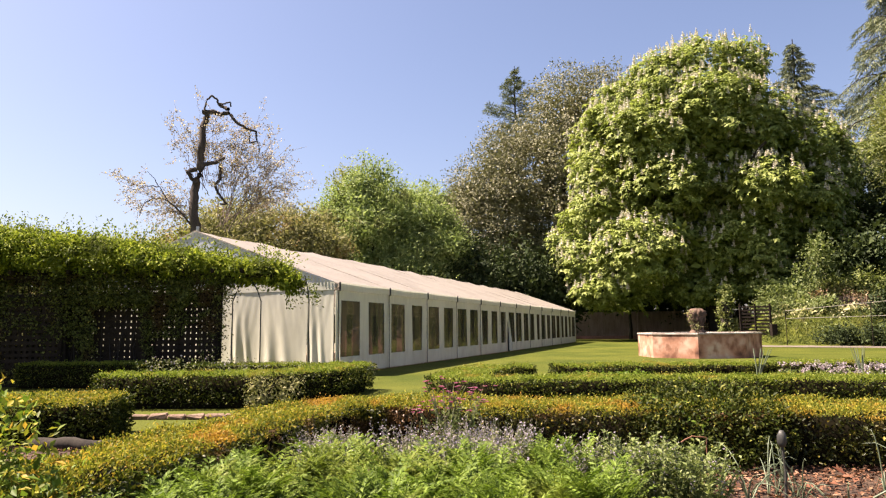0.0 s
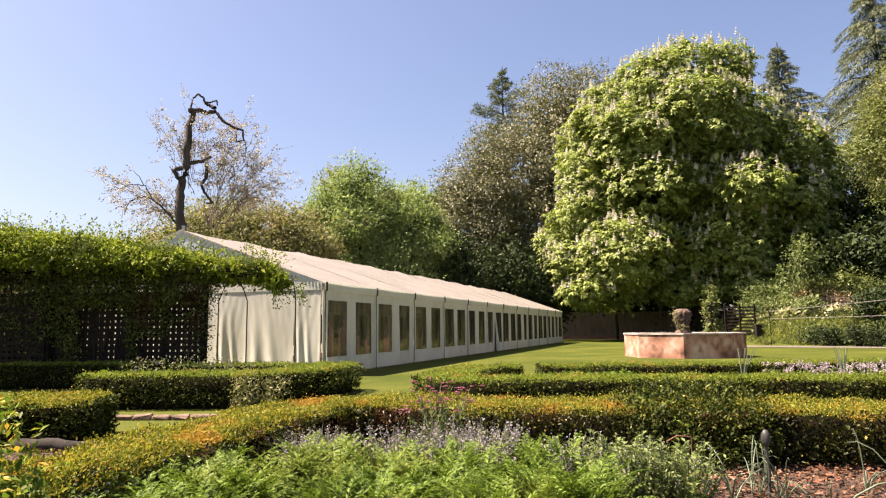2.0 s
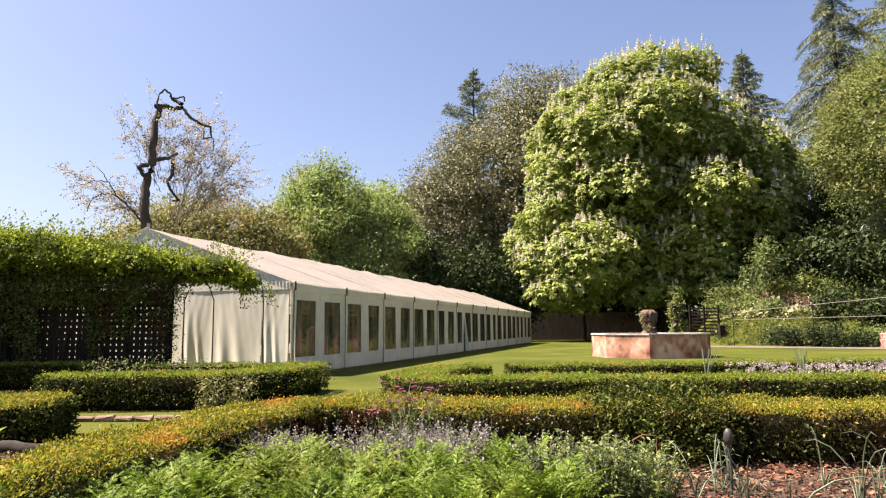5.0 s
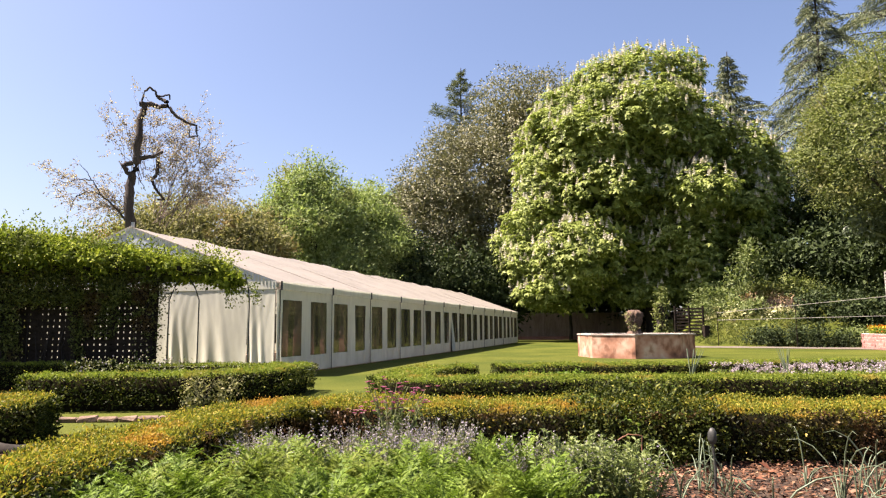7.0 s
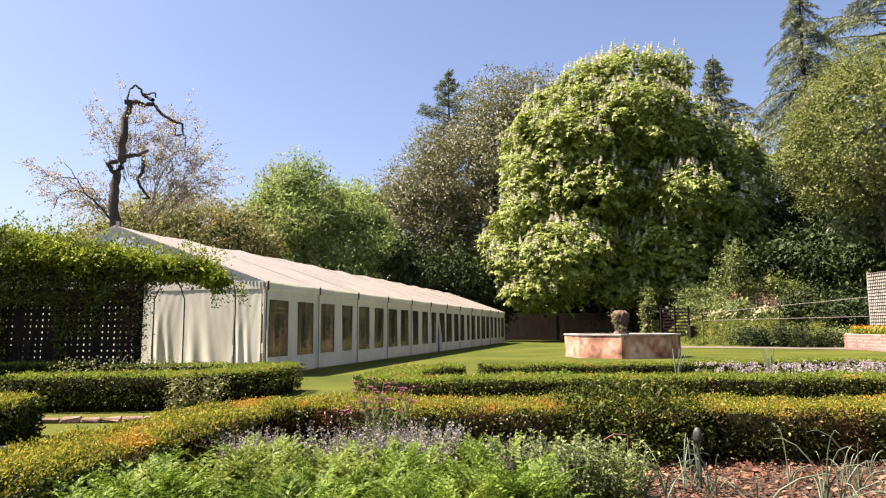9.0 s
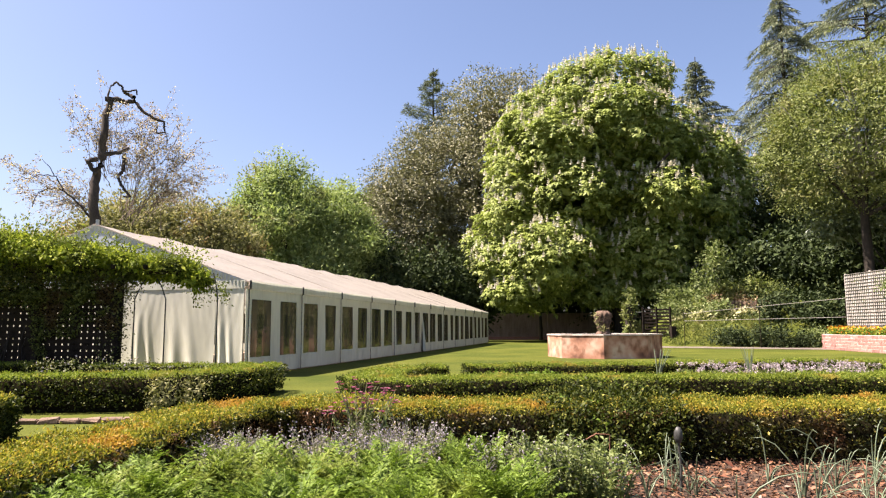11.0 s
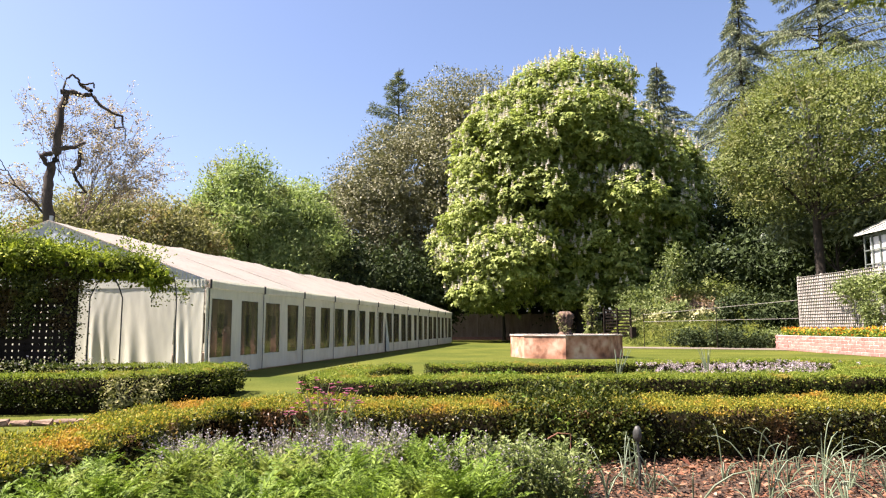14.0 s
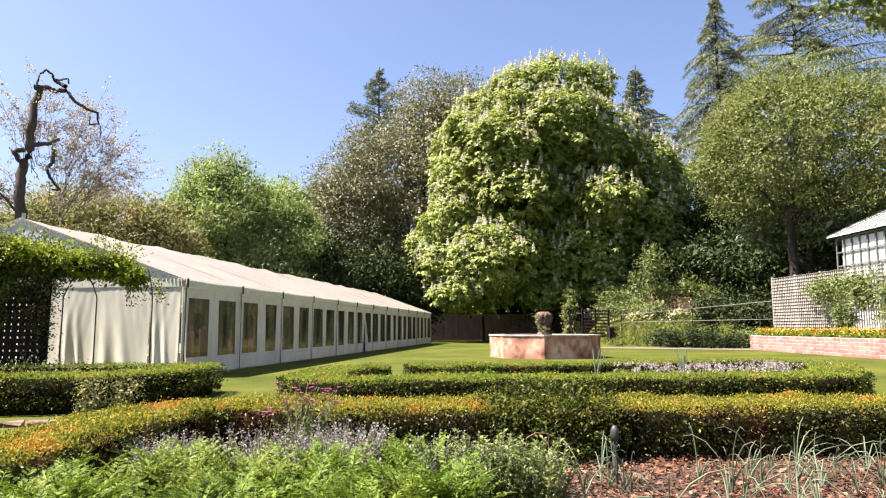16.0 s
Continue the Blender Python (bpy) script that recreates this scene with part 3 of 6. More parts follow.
# ---------------------------------------------------------------- hedges
def hedge(name, label, path, width, tall, dense, size, side_mat, top_mat, group="", rough=0.03):
    """A clipped hedge along path: core near-black as inner shade, shade-dark leaves on its sides, brightened young
    shoots on its top.
    """
    p = np.array(path, float)
    seg = np.diff(p, axis=0)
    ln = np.hypot(*seg.T)
    cum = np.concatenate([[0], np.cumsum(ln)])
    total = cum[-1]
    def along(s):
        k = np.clip(np.searchsorted(cum, s, side="right") - 1, 0, len(ln) - 1)
        e = 0.25
        def raw(q):
            return np.stack([np.interp(q, cum, p[:, 0]), np.interp(q, cum, p[:, 1])], -1)
        c = (raw(np.clip(s - e, 0, total)) + raw(s) + raw(np.clip(s + e, 0, total))) / 3
        t = raw(np.clip(s + e, 0, total)) - raw(np.clip(s - e, 0, total))
        t /= np.maximum(np.hypot(t[..., 0], t[..., 1]), 1e-6)[..., None]
        return c, t, np.stack([-t[..., 1], t[..., 0]], -1)
    wide = np.broadcast_to(np.asarray(width, float), (len(p),))
    def half(s):
        return np.interp(s, cum, wide) / 2
    width = float(wide.mean())
    thing = empty(name, *p[0])
    tagged(thing, label, "hedge", group)
    rough = rough * 1.3
    # core
    m = max(3, int(total / 0.12))
    s = np.linspace(0, total, m)
    c, t, l = along(s)
    prof = np.array([(-1, 0.02), (-1, 0.55), (-0.92, 0.90), (-0.4, 0.95), (0.4, 0.95), (0.92, 0.90), (1, 0.55), (1, 0.02)])
    w = (half(s) - 0.12)[:, None]
    v = np.empty((m, len(prof), 3))
    for j, (a, b) in enumerate(prof):
        v[:, j, :2] = c + l * (a * w)
        v[:, j, 2] = b * (tall - 0.02)
    v[..., :2] += rng.normal(size=(m, len(prof), 2)) * 0.02
    i = np.arange(m * len(prof)).reshape(m, -1)
    f = np.stack([i[:-1, :-1], i[1:, :-1], i[1:, 1:], i[:-1, 1:]], -1).reshape(-1, 4)
    caps = [(i[r, 0], i[r, k], i[r, k + 1], i[r, k + 2] if k + 2 < len(prof) else i[r, k + 1]) for r in (0, m - 1) for k in range(1, len(prof) - 2)]
    tri_mesh("hedge_core", v.reshape(-1, 3), np.concatenate([f, np.array(caps)]), M_CORE, thing, "solid core, near-black as the shade between leaves", smooth=False)
    # sides
    n = int(total * tall * 2.2 * dense)
    s = rng.random(n) * total
    c, t, l = along(s)
    sg = np.where(rng.random(n) < 0.5, -1.0, 1.0)[:, None]
    z = tall * 0.99 * rng.random(n) ** 0.8
    bulge = half(s) - 0.04 * (z < tall * 0.35) + rough * lump(np.stack([s, z * 3, sg[:, 0] * 3], -1), 3.1) + rng.normal(size=n) * 0.034
    bulge -= np.clip(z - tall + 0.05, 0, 1) * 0.4
    thin = lump(np.stack([s, z * 3.5, sg[:, 0] * 3], -1), 2.4, 9.0) + 0.5 * lump(np.stack([s, z * 3, sg[:, 0]], -1), 7.0, 3.0)
    full = ((thin > -0.62) | (rng.random(n) < 0.35)) & ((z > tall * 0.16) | (rng.random(n) < 0.3))
    s, c, l, sg, z, bulge = s[full], c[full], l[full], sg[full], z[full], bulge[full]
    n = len(s)
    pos = np.concatenate([c + l * sg * bulge[:, None], z[:, None]], 1)
    out = np.concatenate([l * sg, np.zeros((n, 1))], 1)
    # ends
    ne = int(width * tall * 2 * dense) + 1
    se = np.where(rng.random(ne) < 0.5, 0.0, total)
    ce, te, le = along(se)
    te = np.where((se == 0)[:, None], -te, te)
    pe = np.concatenate([ce + le * ((rng.random(ne) * 2 - 1) * half(se))[:, None] + te * (0.02 + rng.normal(size=ne) * 0.02)[:, None], (tall * rng.random(ne))[:, None]], 1)
    pos, out = np.concatenate([pos, pe]), np.concatenate([out, np.concatenate([te, np.zeros((ne, 1))], 1)])
    n = len(pos)
    nrm = unit(out + np.array([0, 0, 0.15]) + rand_dirs(n) * 0.8)
    sz = size * (0.7 + 0.6 * rng.random(n))
    sz = sz * 1.2
    leaves("side_foliage", pos, unit(out * 0.7 + rand_dirs(n) + np.array([0, 0, 0.3])), nrm, sz, sz * 0.55, side_mat, thing, "older leaves, darkened as the hedge's shaded sides")
    # top
    n = int(total * width * dense * 2.3)
    s = rng.random(n) * total
    c, t, l = along(s)
    a = (rng.random(n) * 2 - 1) * 0.99
    q = np.stack([s, a, a * 0], -1)
    z = tall + rough * 0.8 * lump(q, 2.3, 1.0) + rough * lump(q, 7.0, 5.0) * 0.6 + rng.normal(size=n) * 0.010 - 0.02 * np.abs(a) ** 8 - 0.03 * rng.random(n) ** 2 + 0.05 * (rng.random(n) < 0.05) * rng.random(n)
    pos = np.concatenate([c + l * (a * half(s) * 1.02)[:, None], z[:, None]], 1)
    nrm = unit(np.array([0, 0, 0.9]) + rand_dirs(n))
    sz = size * 0.82 * (0.7 + 0.6 * rng.random(n))
    leaves("top_foliage", pos, unit(rand_dirs(n) + np.array([0, 0, 0.8])), nrm, sz, sz * 0.5, top_mat, thing, "young shoots, coloured brighter as the sunlit top")
    return thing


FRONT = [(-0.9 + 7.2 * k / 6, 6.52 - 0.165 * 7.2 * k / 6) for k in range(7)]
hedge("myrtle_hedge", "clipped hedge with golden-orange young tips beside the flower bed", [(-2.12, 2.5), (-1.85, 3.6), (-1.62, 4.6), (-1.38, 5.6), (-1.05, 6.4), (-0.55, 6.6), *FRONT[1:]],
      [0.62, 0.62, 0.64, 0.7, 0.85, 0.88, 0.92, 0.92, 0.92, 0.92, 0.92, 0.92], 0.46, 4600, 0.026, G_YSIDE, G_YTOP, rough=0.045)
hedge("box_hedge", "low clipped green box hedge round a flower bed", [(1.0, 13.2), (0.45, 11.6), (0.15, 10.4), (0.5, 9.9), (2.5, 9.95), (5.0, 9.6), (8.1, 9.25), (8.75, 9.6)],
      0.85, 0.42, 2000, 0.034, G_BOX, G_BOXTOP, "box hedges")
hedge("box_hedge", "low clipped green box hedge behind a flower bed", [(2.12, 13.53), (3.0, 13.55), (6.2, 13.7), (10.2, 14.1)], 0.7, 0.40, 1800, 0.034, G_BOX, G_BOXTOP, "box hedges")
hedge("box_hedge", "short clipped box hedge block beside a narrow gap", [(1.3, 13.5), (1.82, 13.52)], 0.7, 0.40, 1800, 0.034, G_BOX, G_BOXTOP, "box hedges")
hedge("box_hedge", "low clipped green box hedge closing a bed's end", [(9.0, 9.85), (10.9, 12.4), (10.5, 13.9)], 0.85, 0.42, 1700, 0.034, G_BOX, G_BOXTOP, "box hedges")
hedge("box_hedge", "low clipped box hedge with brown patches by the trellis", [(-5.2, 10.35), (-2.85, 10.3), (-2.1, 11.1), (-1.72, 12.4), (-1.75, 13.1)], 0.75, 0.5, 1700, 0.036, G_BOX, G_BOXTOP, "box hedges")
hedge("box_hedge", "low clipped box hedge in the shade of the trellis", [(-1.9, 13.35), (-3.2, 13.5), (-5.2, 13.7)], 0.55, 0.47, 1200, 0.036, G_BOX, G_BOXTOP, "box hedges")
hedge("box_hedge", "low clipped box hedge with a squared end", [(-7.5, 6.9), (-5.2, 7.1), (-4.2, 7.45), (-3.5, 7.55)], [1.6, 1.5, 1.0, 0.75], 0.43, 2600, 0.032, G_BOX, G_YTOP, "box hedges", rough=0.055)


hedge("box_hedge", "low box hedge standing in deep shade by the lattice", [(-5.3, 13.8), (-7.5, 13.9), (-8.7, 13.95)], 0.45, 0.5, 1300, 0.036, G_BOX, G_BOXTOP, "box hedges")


# ---------------------------------------------------------------- soil beds
def soil(name, label, pts, z=0.015):
    bm = bmesh.new()
    f = bm.faces.new([bm.verts.new((x, y, z)) for x, y in pts])
    bmesh.ops.triangulate(bm, faces=[f])
    bmesh.ops.subdivide_edges(bm, edges=bm.edges[:], cuts=4, use_grid_fill=True)
    for v in bm.verts:
        v.co.z += 0.02 * noise.noise(v.co * 2.5)
    return tagged(part(name, bm, M_SOIL), label, "soil", kind="structure")


soil("soil_bed", "brown soil of the front flower bed", [(-1.75, 2.2), (-0.9, 6.4), (6.5, 5.2), (6.5, 2.2)])
soil("soil_bed", "bare brown soil in a hedged bed", [(0.6, 10.2), (1.3, 13.2), (10.2, 13.8), (10.8, 12.5), (9.6, 9.6)])
soil("soil_bed", "brown soil strewn with bark in front of a hedge", [(-7.5, 5.2), (-2.5, 5.6), (-2.9, 6.9), (-3.1, 7.2), (-7.5, 7.2)])


def chips(name, label, x0, x1, y0, y1, n, size):
    c = np.stack([x0 + (x1 - x0) * rng.random(n), y0 + (y1 - y0) * rng.random(n), 0.03 + 0.02 * rng.random(n)], 1)
    sz = size * (0.5 + rng.random(n))
    ob = leaves(name, c, rand_dirs(n) * [1, 1, 0.25], unit(np.array([0, 0, 1.0]) + rand_dirs(n) * 0.5), sz, sz * 0.5, G_MULCH, None)
    return tagged(ob, label, "mulch")


chips("bark_mulch", "reddish bark chips and fallen leaves on the bed", 1.0, 6.2, 3.2, 5.5, 12000, 0.034)
fallen = chips("fallen_leaves", "dry reddish leaves fallen on the mulched bed", 1.2, 6.2, 3.2, 5.3, 800, 0.075)
fallen.data.materials[0] = G_DRYLEAF
chips("bark_mulch", "reddish bark chips in front of the clipped hedge", -4.4, -2.7, 5.6, 7.0, 1500, 0.028)


def kerb(path, n, w):
    a, b = np.array(path[0]), np.array(path[1])
    row = empty("edging_stones", *a)
    tagged(row, "row of rough stone edging along the soil", "edging")
    for i in range(n):
        p = a + (b - a) * (i + 0.5) / n
        bm = bmesh.new()
        L = np.linalg.norm(b - a) / n
        box_bm(bm, -L * 0.47, L * 0.47, -w / 2, w / 2, 0, 0.07)
        bmesh.ops.bevel(bm, geom=bm.edges[:], offset=0.018, segments=1, affect="EDGES")
        for v in bm.verts:
            v.co += Vector(rng.normal(size=3) * 0.008)
        bmesh.ops.transform(bm, matrix=pose(p[0], p[1], -0.005, 0, 0, math.degrees(math.atan2(b[1] - a[1], b[0] - a[0])) + rng.normal() * 3), verts=bm.verts)
        part("stone", bm, M_STONE, row)


kerb([(-4.1, 8.98), (-2.35, 8.86)], 7, 0.1)


# ---------------------------------------------------------------- trees
def tree(name, label, base, top, r0, limbs, mat_bark=None):
    t = empty(name, *base)
    tagged(t, label, "tree")
    mb = mat_bark or M_BARK
    b = np.array(base, float)
    limb("trunk", [b, (b * 2 + top) / 3, top], r0, r0 * 0.45, mb, t, 12, r0 * 0.12)
    for a, e, r in limbs:
        limb("limb", [a, (np.array(a) + e) / 2 + rng.normal(size=3) * 0.3, e], r, r * 0.3, mb, t, 7, r * 0.3)
    return t


def chestnut():
    base = np.array((21.76, 53.2, 0.0))
    k0 = 1.12
    lat, dep = np.array((0.927, -0.375, 0)), np.array((0.375, 0.927, 0))
    t = tree("horse_chestnut_tree", "broad horse chestnut in leaf with white flower candles", base, base + [0, 0, 16.5], 0.85,
             [(base + [0, 0, 4.3 + 1.1 * k], base + lat * 8 * math.cos(k * 1.3) + dep * 6 * math.sin(k * 1.3) + [0, 0, 7.8 + 1.6 * k], 0.3) for k in range(7)])
    # sunlit boughs, then those on the far side from the sun: across, away, up, and two radii
    bright = [(-2.0, 0.0, 19.9, 2.2, 1.7), (2.1, 0.2, 20.0, 2.0, 1.6), (-0.3, 0.0, 19.5, 3.0, 2.2), (-2.8, -0.8, 18.3, 2.8, 2.6), (2.0, 0.4, 18.8, 1.9, 2.6), (-5.5, -0.7, 16.9, 2.6, 2.6), (-8.0, 0.0, 14.8, 2.2, 2.0), (-3.8, -2.9, 14.3, 3.3, 2.6), (0.0, -2.1, 15.9, 3.3, 2.8), (-6.9, -1.3, 12.2, 2.8, 2.2), (-7.5, -1.7, 9.5, 2.5, 2.0), (-3.0, -3.6, 10.9, 2.9, 2.2), (-9.7, -0.5, 7.8, 1.9, 1.1), (-8.3, -2.0, 5.6, 2.4, 2.1), (-4.9, -4.2, 6.1, 3.0, 2.4), (-6.8, -2.9, 3.6, 3.0, 1.1)]
    shaded = [(3.0, -1.3, 15.1, 2.5, 2.4), (6.2, 1.3, 13.6, 2.5, 2.3), (7.9, 1.6, 11.7, 1.9, 2.5), (3.3, -3.9, 10.2, 2.1, 1.6), (5.5, 0.8, 9.4, 3.1, 2.6), (7.2, 1.2, 7.4, 1.9, 2.3), (2.0, -1.0, 6.9, 3.5, 2.6), (3.0, -0.3, 4.1, 3.3, 1.3), (-1.0, -1.0, 3.9, 2.8, 1.3), (0.0, 2.6, 11.7, 5.8, 6.3), (0.0, 2.6, 6.4, 5.8, 3.0)]
    L = []
    for a, d, z, ra, rz in bright + shaded:
        c = base + (lat * a + dep * d) * k0
        L.append((c[0], c[1], 1.15 + (z - 1.15) * k0, ra * k0, ra * k0 * 1.1, rz * k0))
    L = lumpy(L, 9, 0.42, 5, 0.55)
    c, out, cc, co = crown_points(L, 13500, 6, 0.33, 0.14, 0.16, 2.0, 2.5)
    n, k = len(c), 5
    up = unit(np.array([0, 0, 1.0]) + out * 0.8 + rand_dirs(n) * 0.3)
    x = unit(np.cross(up, rand_dirs(n)))
    y = np.cross(up, x)
    size = 0.31 * (0.7 + 0.6 * rng.random(n))
    C, A, N, S = [], [], [], []
    for j in range(k):
        a = 2 * np.pi * j / k + rng.normal(size=n)[:, None] * 0.1
        d = unit(x * np.cos(a) + y * np.sin(a) - up * 0.45)
        C.append(c), A.append(d), N.append(up), S.append(size * (0.8 + 0.4 * rng.random(n)))
    # larger shaded sprays inside
    m = rng.random(n) < 0.35
    C.append(base + [0, 0, 10] + (c[m] - base - [0, 0, 10]) * 0.72), A.append(rand_dirs(int(m.sum()))), N.append(up[m]), S.append(size[m] * 3)
    S = np.concatenate(S)
    leaves("crown", np.concatenate(C), np.concatenate(A), np.concatenate(N), S, S * 0.46, G_CHEST, t, "fresh green hand-shaped leaves", 0.15)
    # candles stand up on the outer shoots
    LL = np.array(L)
    q = ((cc[:, None] - LL[None, :, :3]) / LL[None, :, 3:])
    outer = ((q ** 2).sum(-1).min(1) > 0.78) & (co[:, 2] > -0.3)
    sel = rng.choice(np.where(outer)[0], min(1900, outer.sum()), replace=False)
    h = 0.50 * (0.6 + 0.7 * rng.random(len(sel)))
    C, A, S = [], [], []
    for j in range(16):
        f = j / 15
        ang = j * 2.4
        d = np.array([math.cos(ang), math.sin(ang), 0.5])
        C.append(cc[sel] + co[sel] * 0.30 + np.array([0, 0, 1.0]) * (h * f + 0.10)[:, None])
        A.append(np.repeat(d[None], len(sel), 0)), S.append(np.full(len(sel), 0.165 * (1.15 - 0.8 * f)))
    C, A, S = np.concatenate(C), np.concatenate(A), np.concatenate(S)
    leaves("candle_bloom", C, A, unit(A[:, [1, 0, 2]] * [-1, 1, 0] + rand_dirs(len(C)) * 0.5 + [0, 0, 0.6]), S, S * 0.8, G_WHITE, t, "upright creamy flower spikes")


chestnut()


def leafy(name, label, base, trunk_top, r0, lobes, clumps, per, spread, size, material, lumps=6, **kw):
    b = np.array(base, float)
    lim = []
    for k, l in enumerate(lobes[:6]):
        lim.append((b * 0.35 + np.array(trunk_top) * 0.65, np.array(l[:3]), r0 * 0.35))
    t = tree(name, label, base, np.array(trunk_top, float), r0, lim)
    crown("crown", lumpy(lobes, lumps, 0.42, len(label)), clumps, per, spread, size, material, t, **kw)
    return t


leafy("holm_oak_tree", "huge dark olive evergreen oak behind the marquee", (11.3, 69.0, 0), (12.4, 67.2, 15.7), 0.75,
      [(14.0, 66.7, 16.3, 7.5, 7.9, 11.1), (6.3, 67.8, 12.5, 5.6, 6.8, 8.8), (19.9, 65.5, 15.1, 5.9, 7.9, 10.4), (1.8, 68.9, 9.1, 4.3, 5.6, 5.9), (20.3, 67.8, 8.9, 10.2, 4.5, 5.1)],
      16000, 15, 0.40, 0.24, G_OAK, lumps=8, depth=0.22, rough=0.16, seed=3.0)
# Added dark shrubs take the place of the oak's near-black lower boughs.
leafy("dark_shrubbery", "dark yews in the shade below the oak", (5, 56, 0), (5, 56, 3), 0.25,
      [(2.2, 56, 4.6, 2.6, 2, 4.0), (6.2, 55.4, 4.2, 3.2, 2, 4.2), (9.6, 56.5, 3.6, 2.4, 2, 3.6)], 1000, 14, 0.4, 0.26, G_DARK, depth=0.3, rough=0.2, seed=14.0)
leafy("lime_tree", "rounded fresh green tree behind the marquee roof", (-6, 54.6, 0), (-6, 54.6, 9), 0.35,
      [(-6.2, 54.6, 9.6, 3.6, 4, 5.3), (-2.8, 56, 8.2, 3.8, 4, 4.8), (-9.0, 54, 7.5, 2.3, 3, 3.6), (-5, 53, 5, 5, 3, 4), (-0.6, 57, 7, 3, 3, 4)],
      5200, 22, 0.42, 0.21, G_MID, lumps=9, depth=0.22, rough=0.14, seed=5.0)
leafy("pale_tree", "pale distant tree between two larger ones", (-2, 70, 0), (-2, 70, 11), 0.3, [(-2, 70, 13, 4.2, 4, 3.6), (-6, 72, 10, 5, 4, 4)], 900, 16, 0.5, 0.28, G_MID)
leafy("brown_leaved_tree", "olive-brown spring tree behind the marquee", (-13.5, 48, 0), (-13.5, 48, 6), 0.3,
      [(-14.2, 48, 6.6, 4.2, 4, 4.3), (-10.4, 49, 6.4, 3.0, 4, 3.9), (-17.5, 47, 5.4, 3.6, 3, 3.6)], 3600, 20, 0.42, 0.19, G_OLIVE, lumps=9, depth=0.25, rough=0.18, seed=7.0)
leafy("brown_leaved_tree", "olive-brown spring shrubbery behind the pergola", (-22, 46, 0), (-22, 46, 4), 0.25,
      [(-22, 46, 4.2, 4.5, 3, 3.5), (-28, 44, 4.0, 5, 3, 3.2), (-34, 42, 3.6, 6, 3, 3)], 1800, 14, 0.45, 0.22, G_OLIVE, depth=0.35, rough=0.2, seed=8.0)
airy = leafy("light_green_tree", "airy light green tree on the bank", (27.5, 33, 0), (27.5, 33, 11), 0.35,
      [(27.6, 32.5, 12.0, 4.4, 4.4, 4.9), (25.8, 34.6, 10.7, 2.3, 3.2, 3.4), (30.5, 29.6, 10.9, 3.7, 4, 4.0), (25.9, 34.0, 13.0, 1.9, 3, 2.6), (32, 27, 9.8, 4, 4, 4.2)],
      6000, 22, 0.32, 0.15, G_LIGHT, lumps=9, depth=0.3, rough=0.26, seed=9.0, slim=0.42)
for k in range(26):
    q = np.array((27.5, 33.0, 9.0))
    e = np.array((27.6 + rng.normal() * 2.6, 31.6 + rng.normal() * 1.5, 13.2 + rng.normal() * 1.2))
    limb("branch", [q, (q + e) / 2 + rng.normal(size=3) * 0.5, e + rng.normal(size=3) * 0.2], 0.06, 0.015, M_GREYWOOD, airy, 5, 0.06)
leafy("light_green_tree", "light green branch reaching over the terrace", (26, 15.5, 0), (25, 16, 12), 0.35,
      [(20.0, 17.2, 11.9, 1.6, 1.3, 1.7), (18.8, 18.2, 12.8, 1.5, 1.2, 0.8), (22, 16.5, 12.5, 3, 2, 2.5)], 700, 14, 0.3, 0.16, G_LIGHT, depth=0.5, rough=0.25, seed=10.0)
leafy("magnolia_bush", "glossy pale-leaved evergreen behind the trellis fence", (29.8, 34.4, 1.5), (29.8, 34.4, 6.0), 0.13,
      [(28.4, 36.1, 7.3, 1.9, 1.6, 1.2), (29.4, 34.8, 7.8, 2.4, 2.0, 1.5), (30.4, 33.2, 7.9, 2.5, 2.1, 1.6), (31.0, 31.9, 7.4, 2.5, 2.1, 1.6), (30.1, 34.1, 9.1, 1.9, 1.6, 1.2)], 700, 15, 0.36, 0.27, G_GLOSS, depth=0.35, rough=0.2, seed=11.0, slim=0.36)
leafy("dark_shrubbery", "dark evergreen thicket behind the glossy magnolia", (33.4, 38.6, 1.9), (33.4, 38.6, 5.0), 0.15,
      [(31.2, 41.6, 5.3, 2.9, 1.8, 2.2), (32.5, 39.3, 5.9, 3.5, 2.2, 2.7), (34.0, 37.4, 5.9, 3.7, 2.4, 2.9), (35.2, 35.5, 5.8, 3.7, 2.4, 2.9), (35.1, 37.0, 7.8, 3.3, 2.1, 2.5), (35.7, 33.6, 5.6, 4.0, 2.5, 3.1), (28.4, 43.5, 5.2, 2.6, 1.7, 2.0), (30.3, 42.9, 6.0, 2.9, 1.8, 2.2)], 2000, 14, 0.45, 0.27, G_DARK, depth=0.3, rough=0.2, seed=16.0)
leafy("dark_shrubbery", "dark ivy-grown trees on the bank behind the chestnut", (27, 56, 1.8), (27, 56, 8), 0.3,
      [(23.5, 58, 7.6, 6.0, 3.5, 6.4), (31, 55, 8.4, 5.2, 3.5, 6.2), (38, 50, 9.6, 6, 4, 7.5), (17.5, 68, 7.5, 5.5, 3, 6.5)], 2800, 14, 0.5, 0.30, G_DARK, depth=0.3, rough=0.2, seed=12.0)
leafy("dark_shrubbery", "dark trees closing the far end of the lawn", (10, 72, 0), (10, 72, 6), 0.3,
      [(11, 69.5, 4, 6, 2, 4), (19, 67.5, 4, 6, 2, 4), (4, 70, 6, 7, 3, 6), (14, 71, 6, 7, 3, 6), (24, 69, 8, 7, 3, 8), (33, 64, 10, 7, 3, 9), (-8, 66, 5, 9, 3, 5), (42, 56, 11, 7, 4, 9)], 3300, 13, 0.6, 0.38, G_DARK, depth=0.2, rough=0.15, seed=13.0)


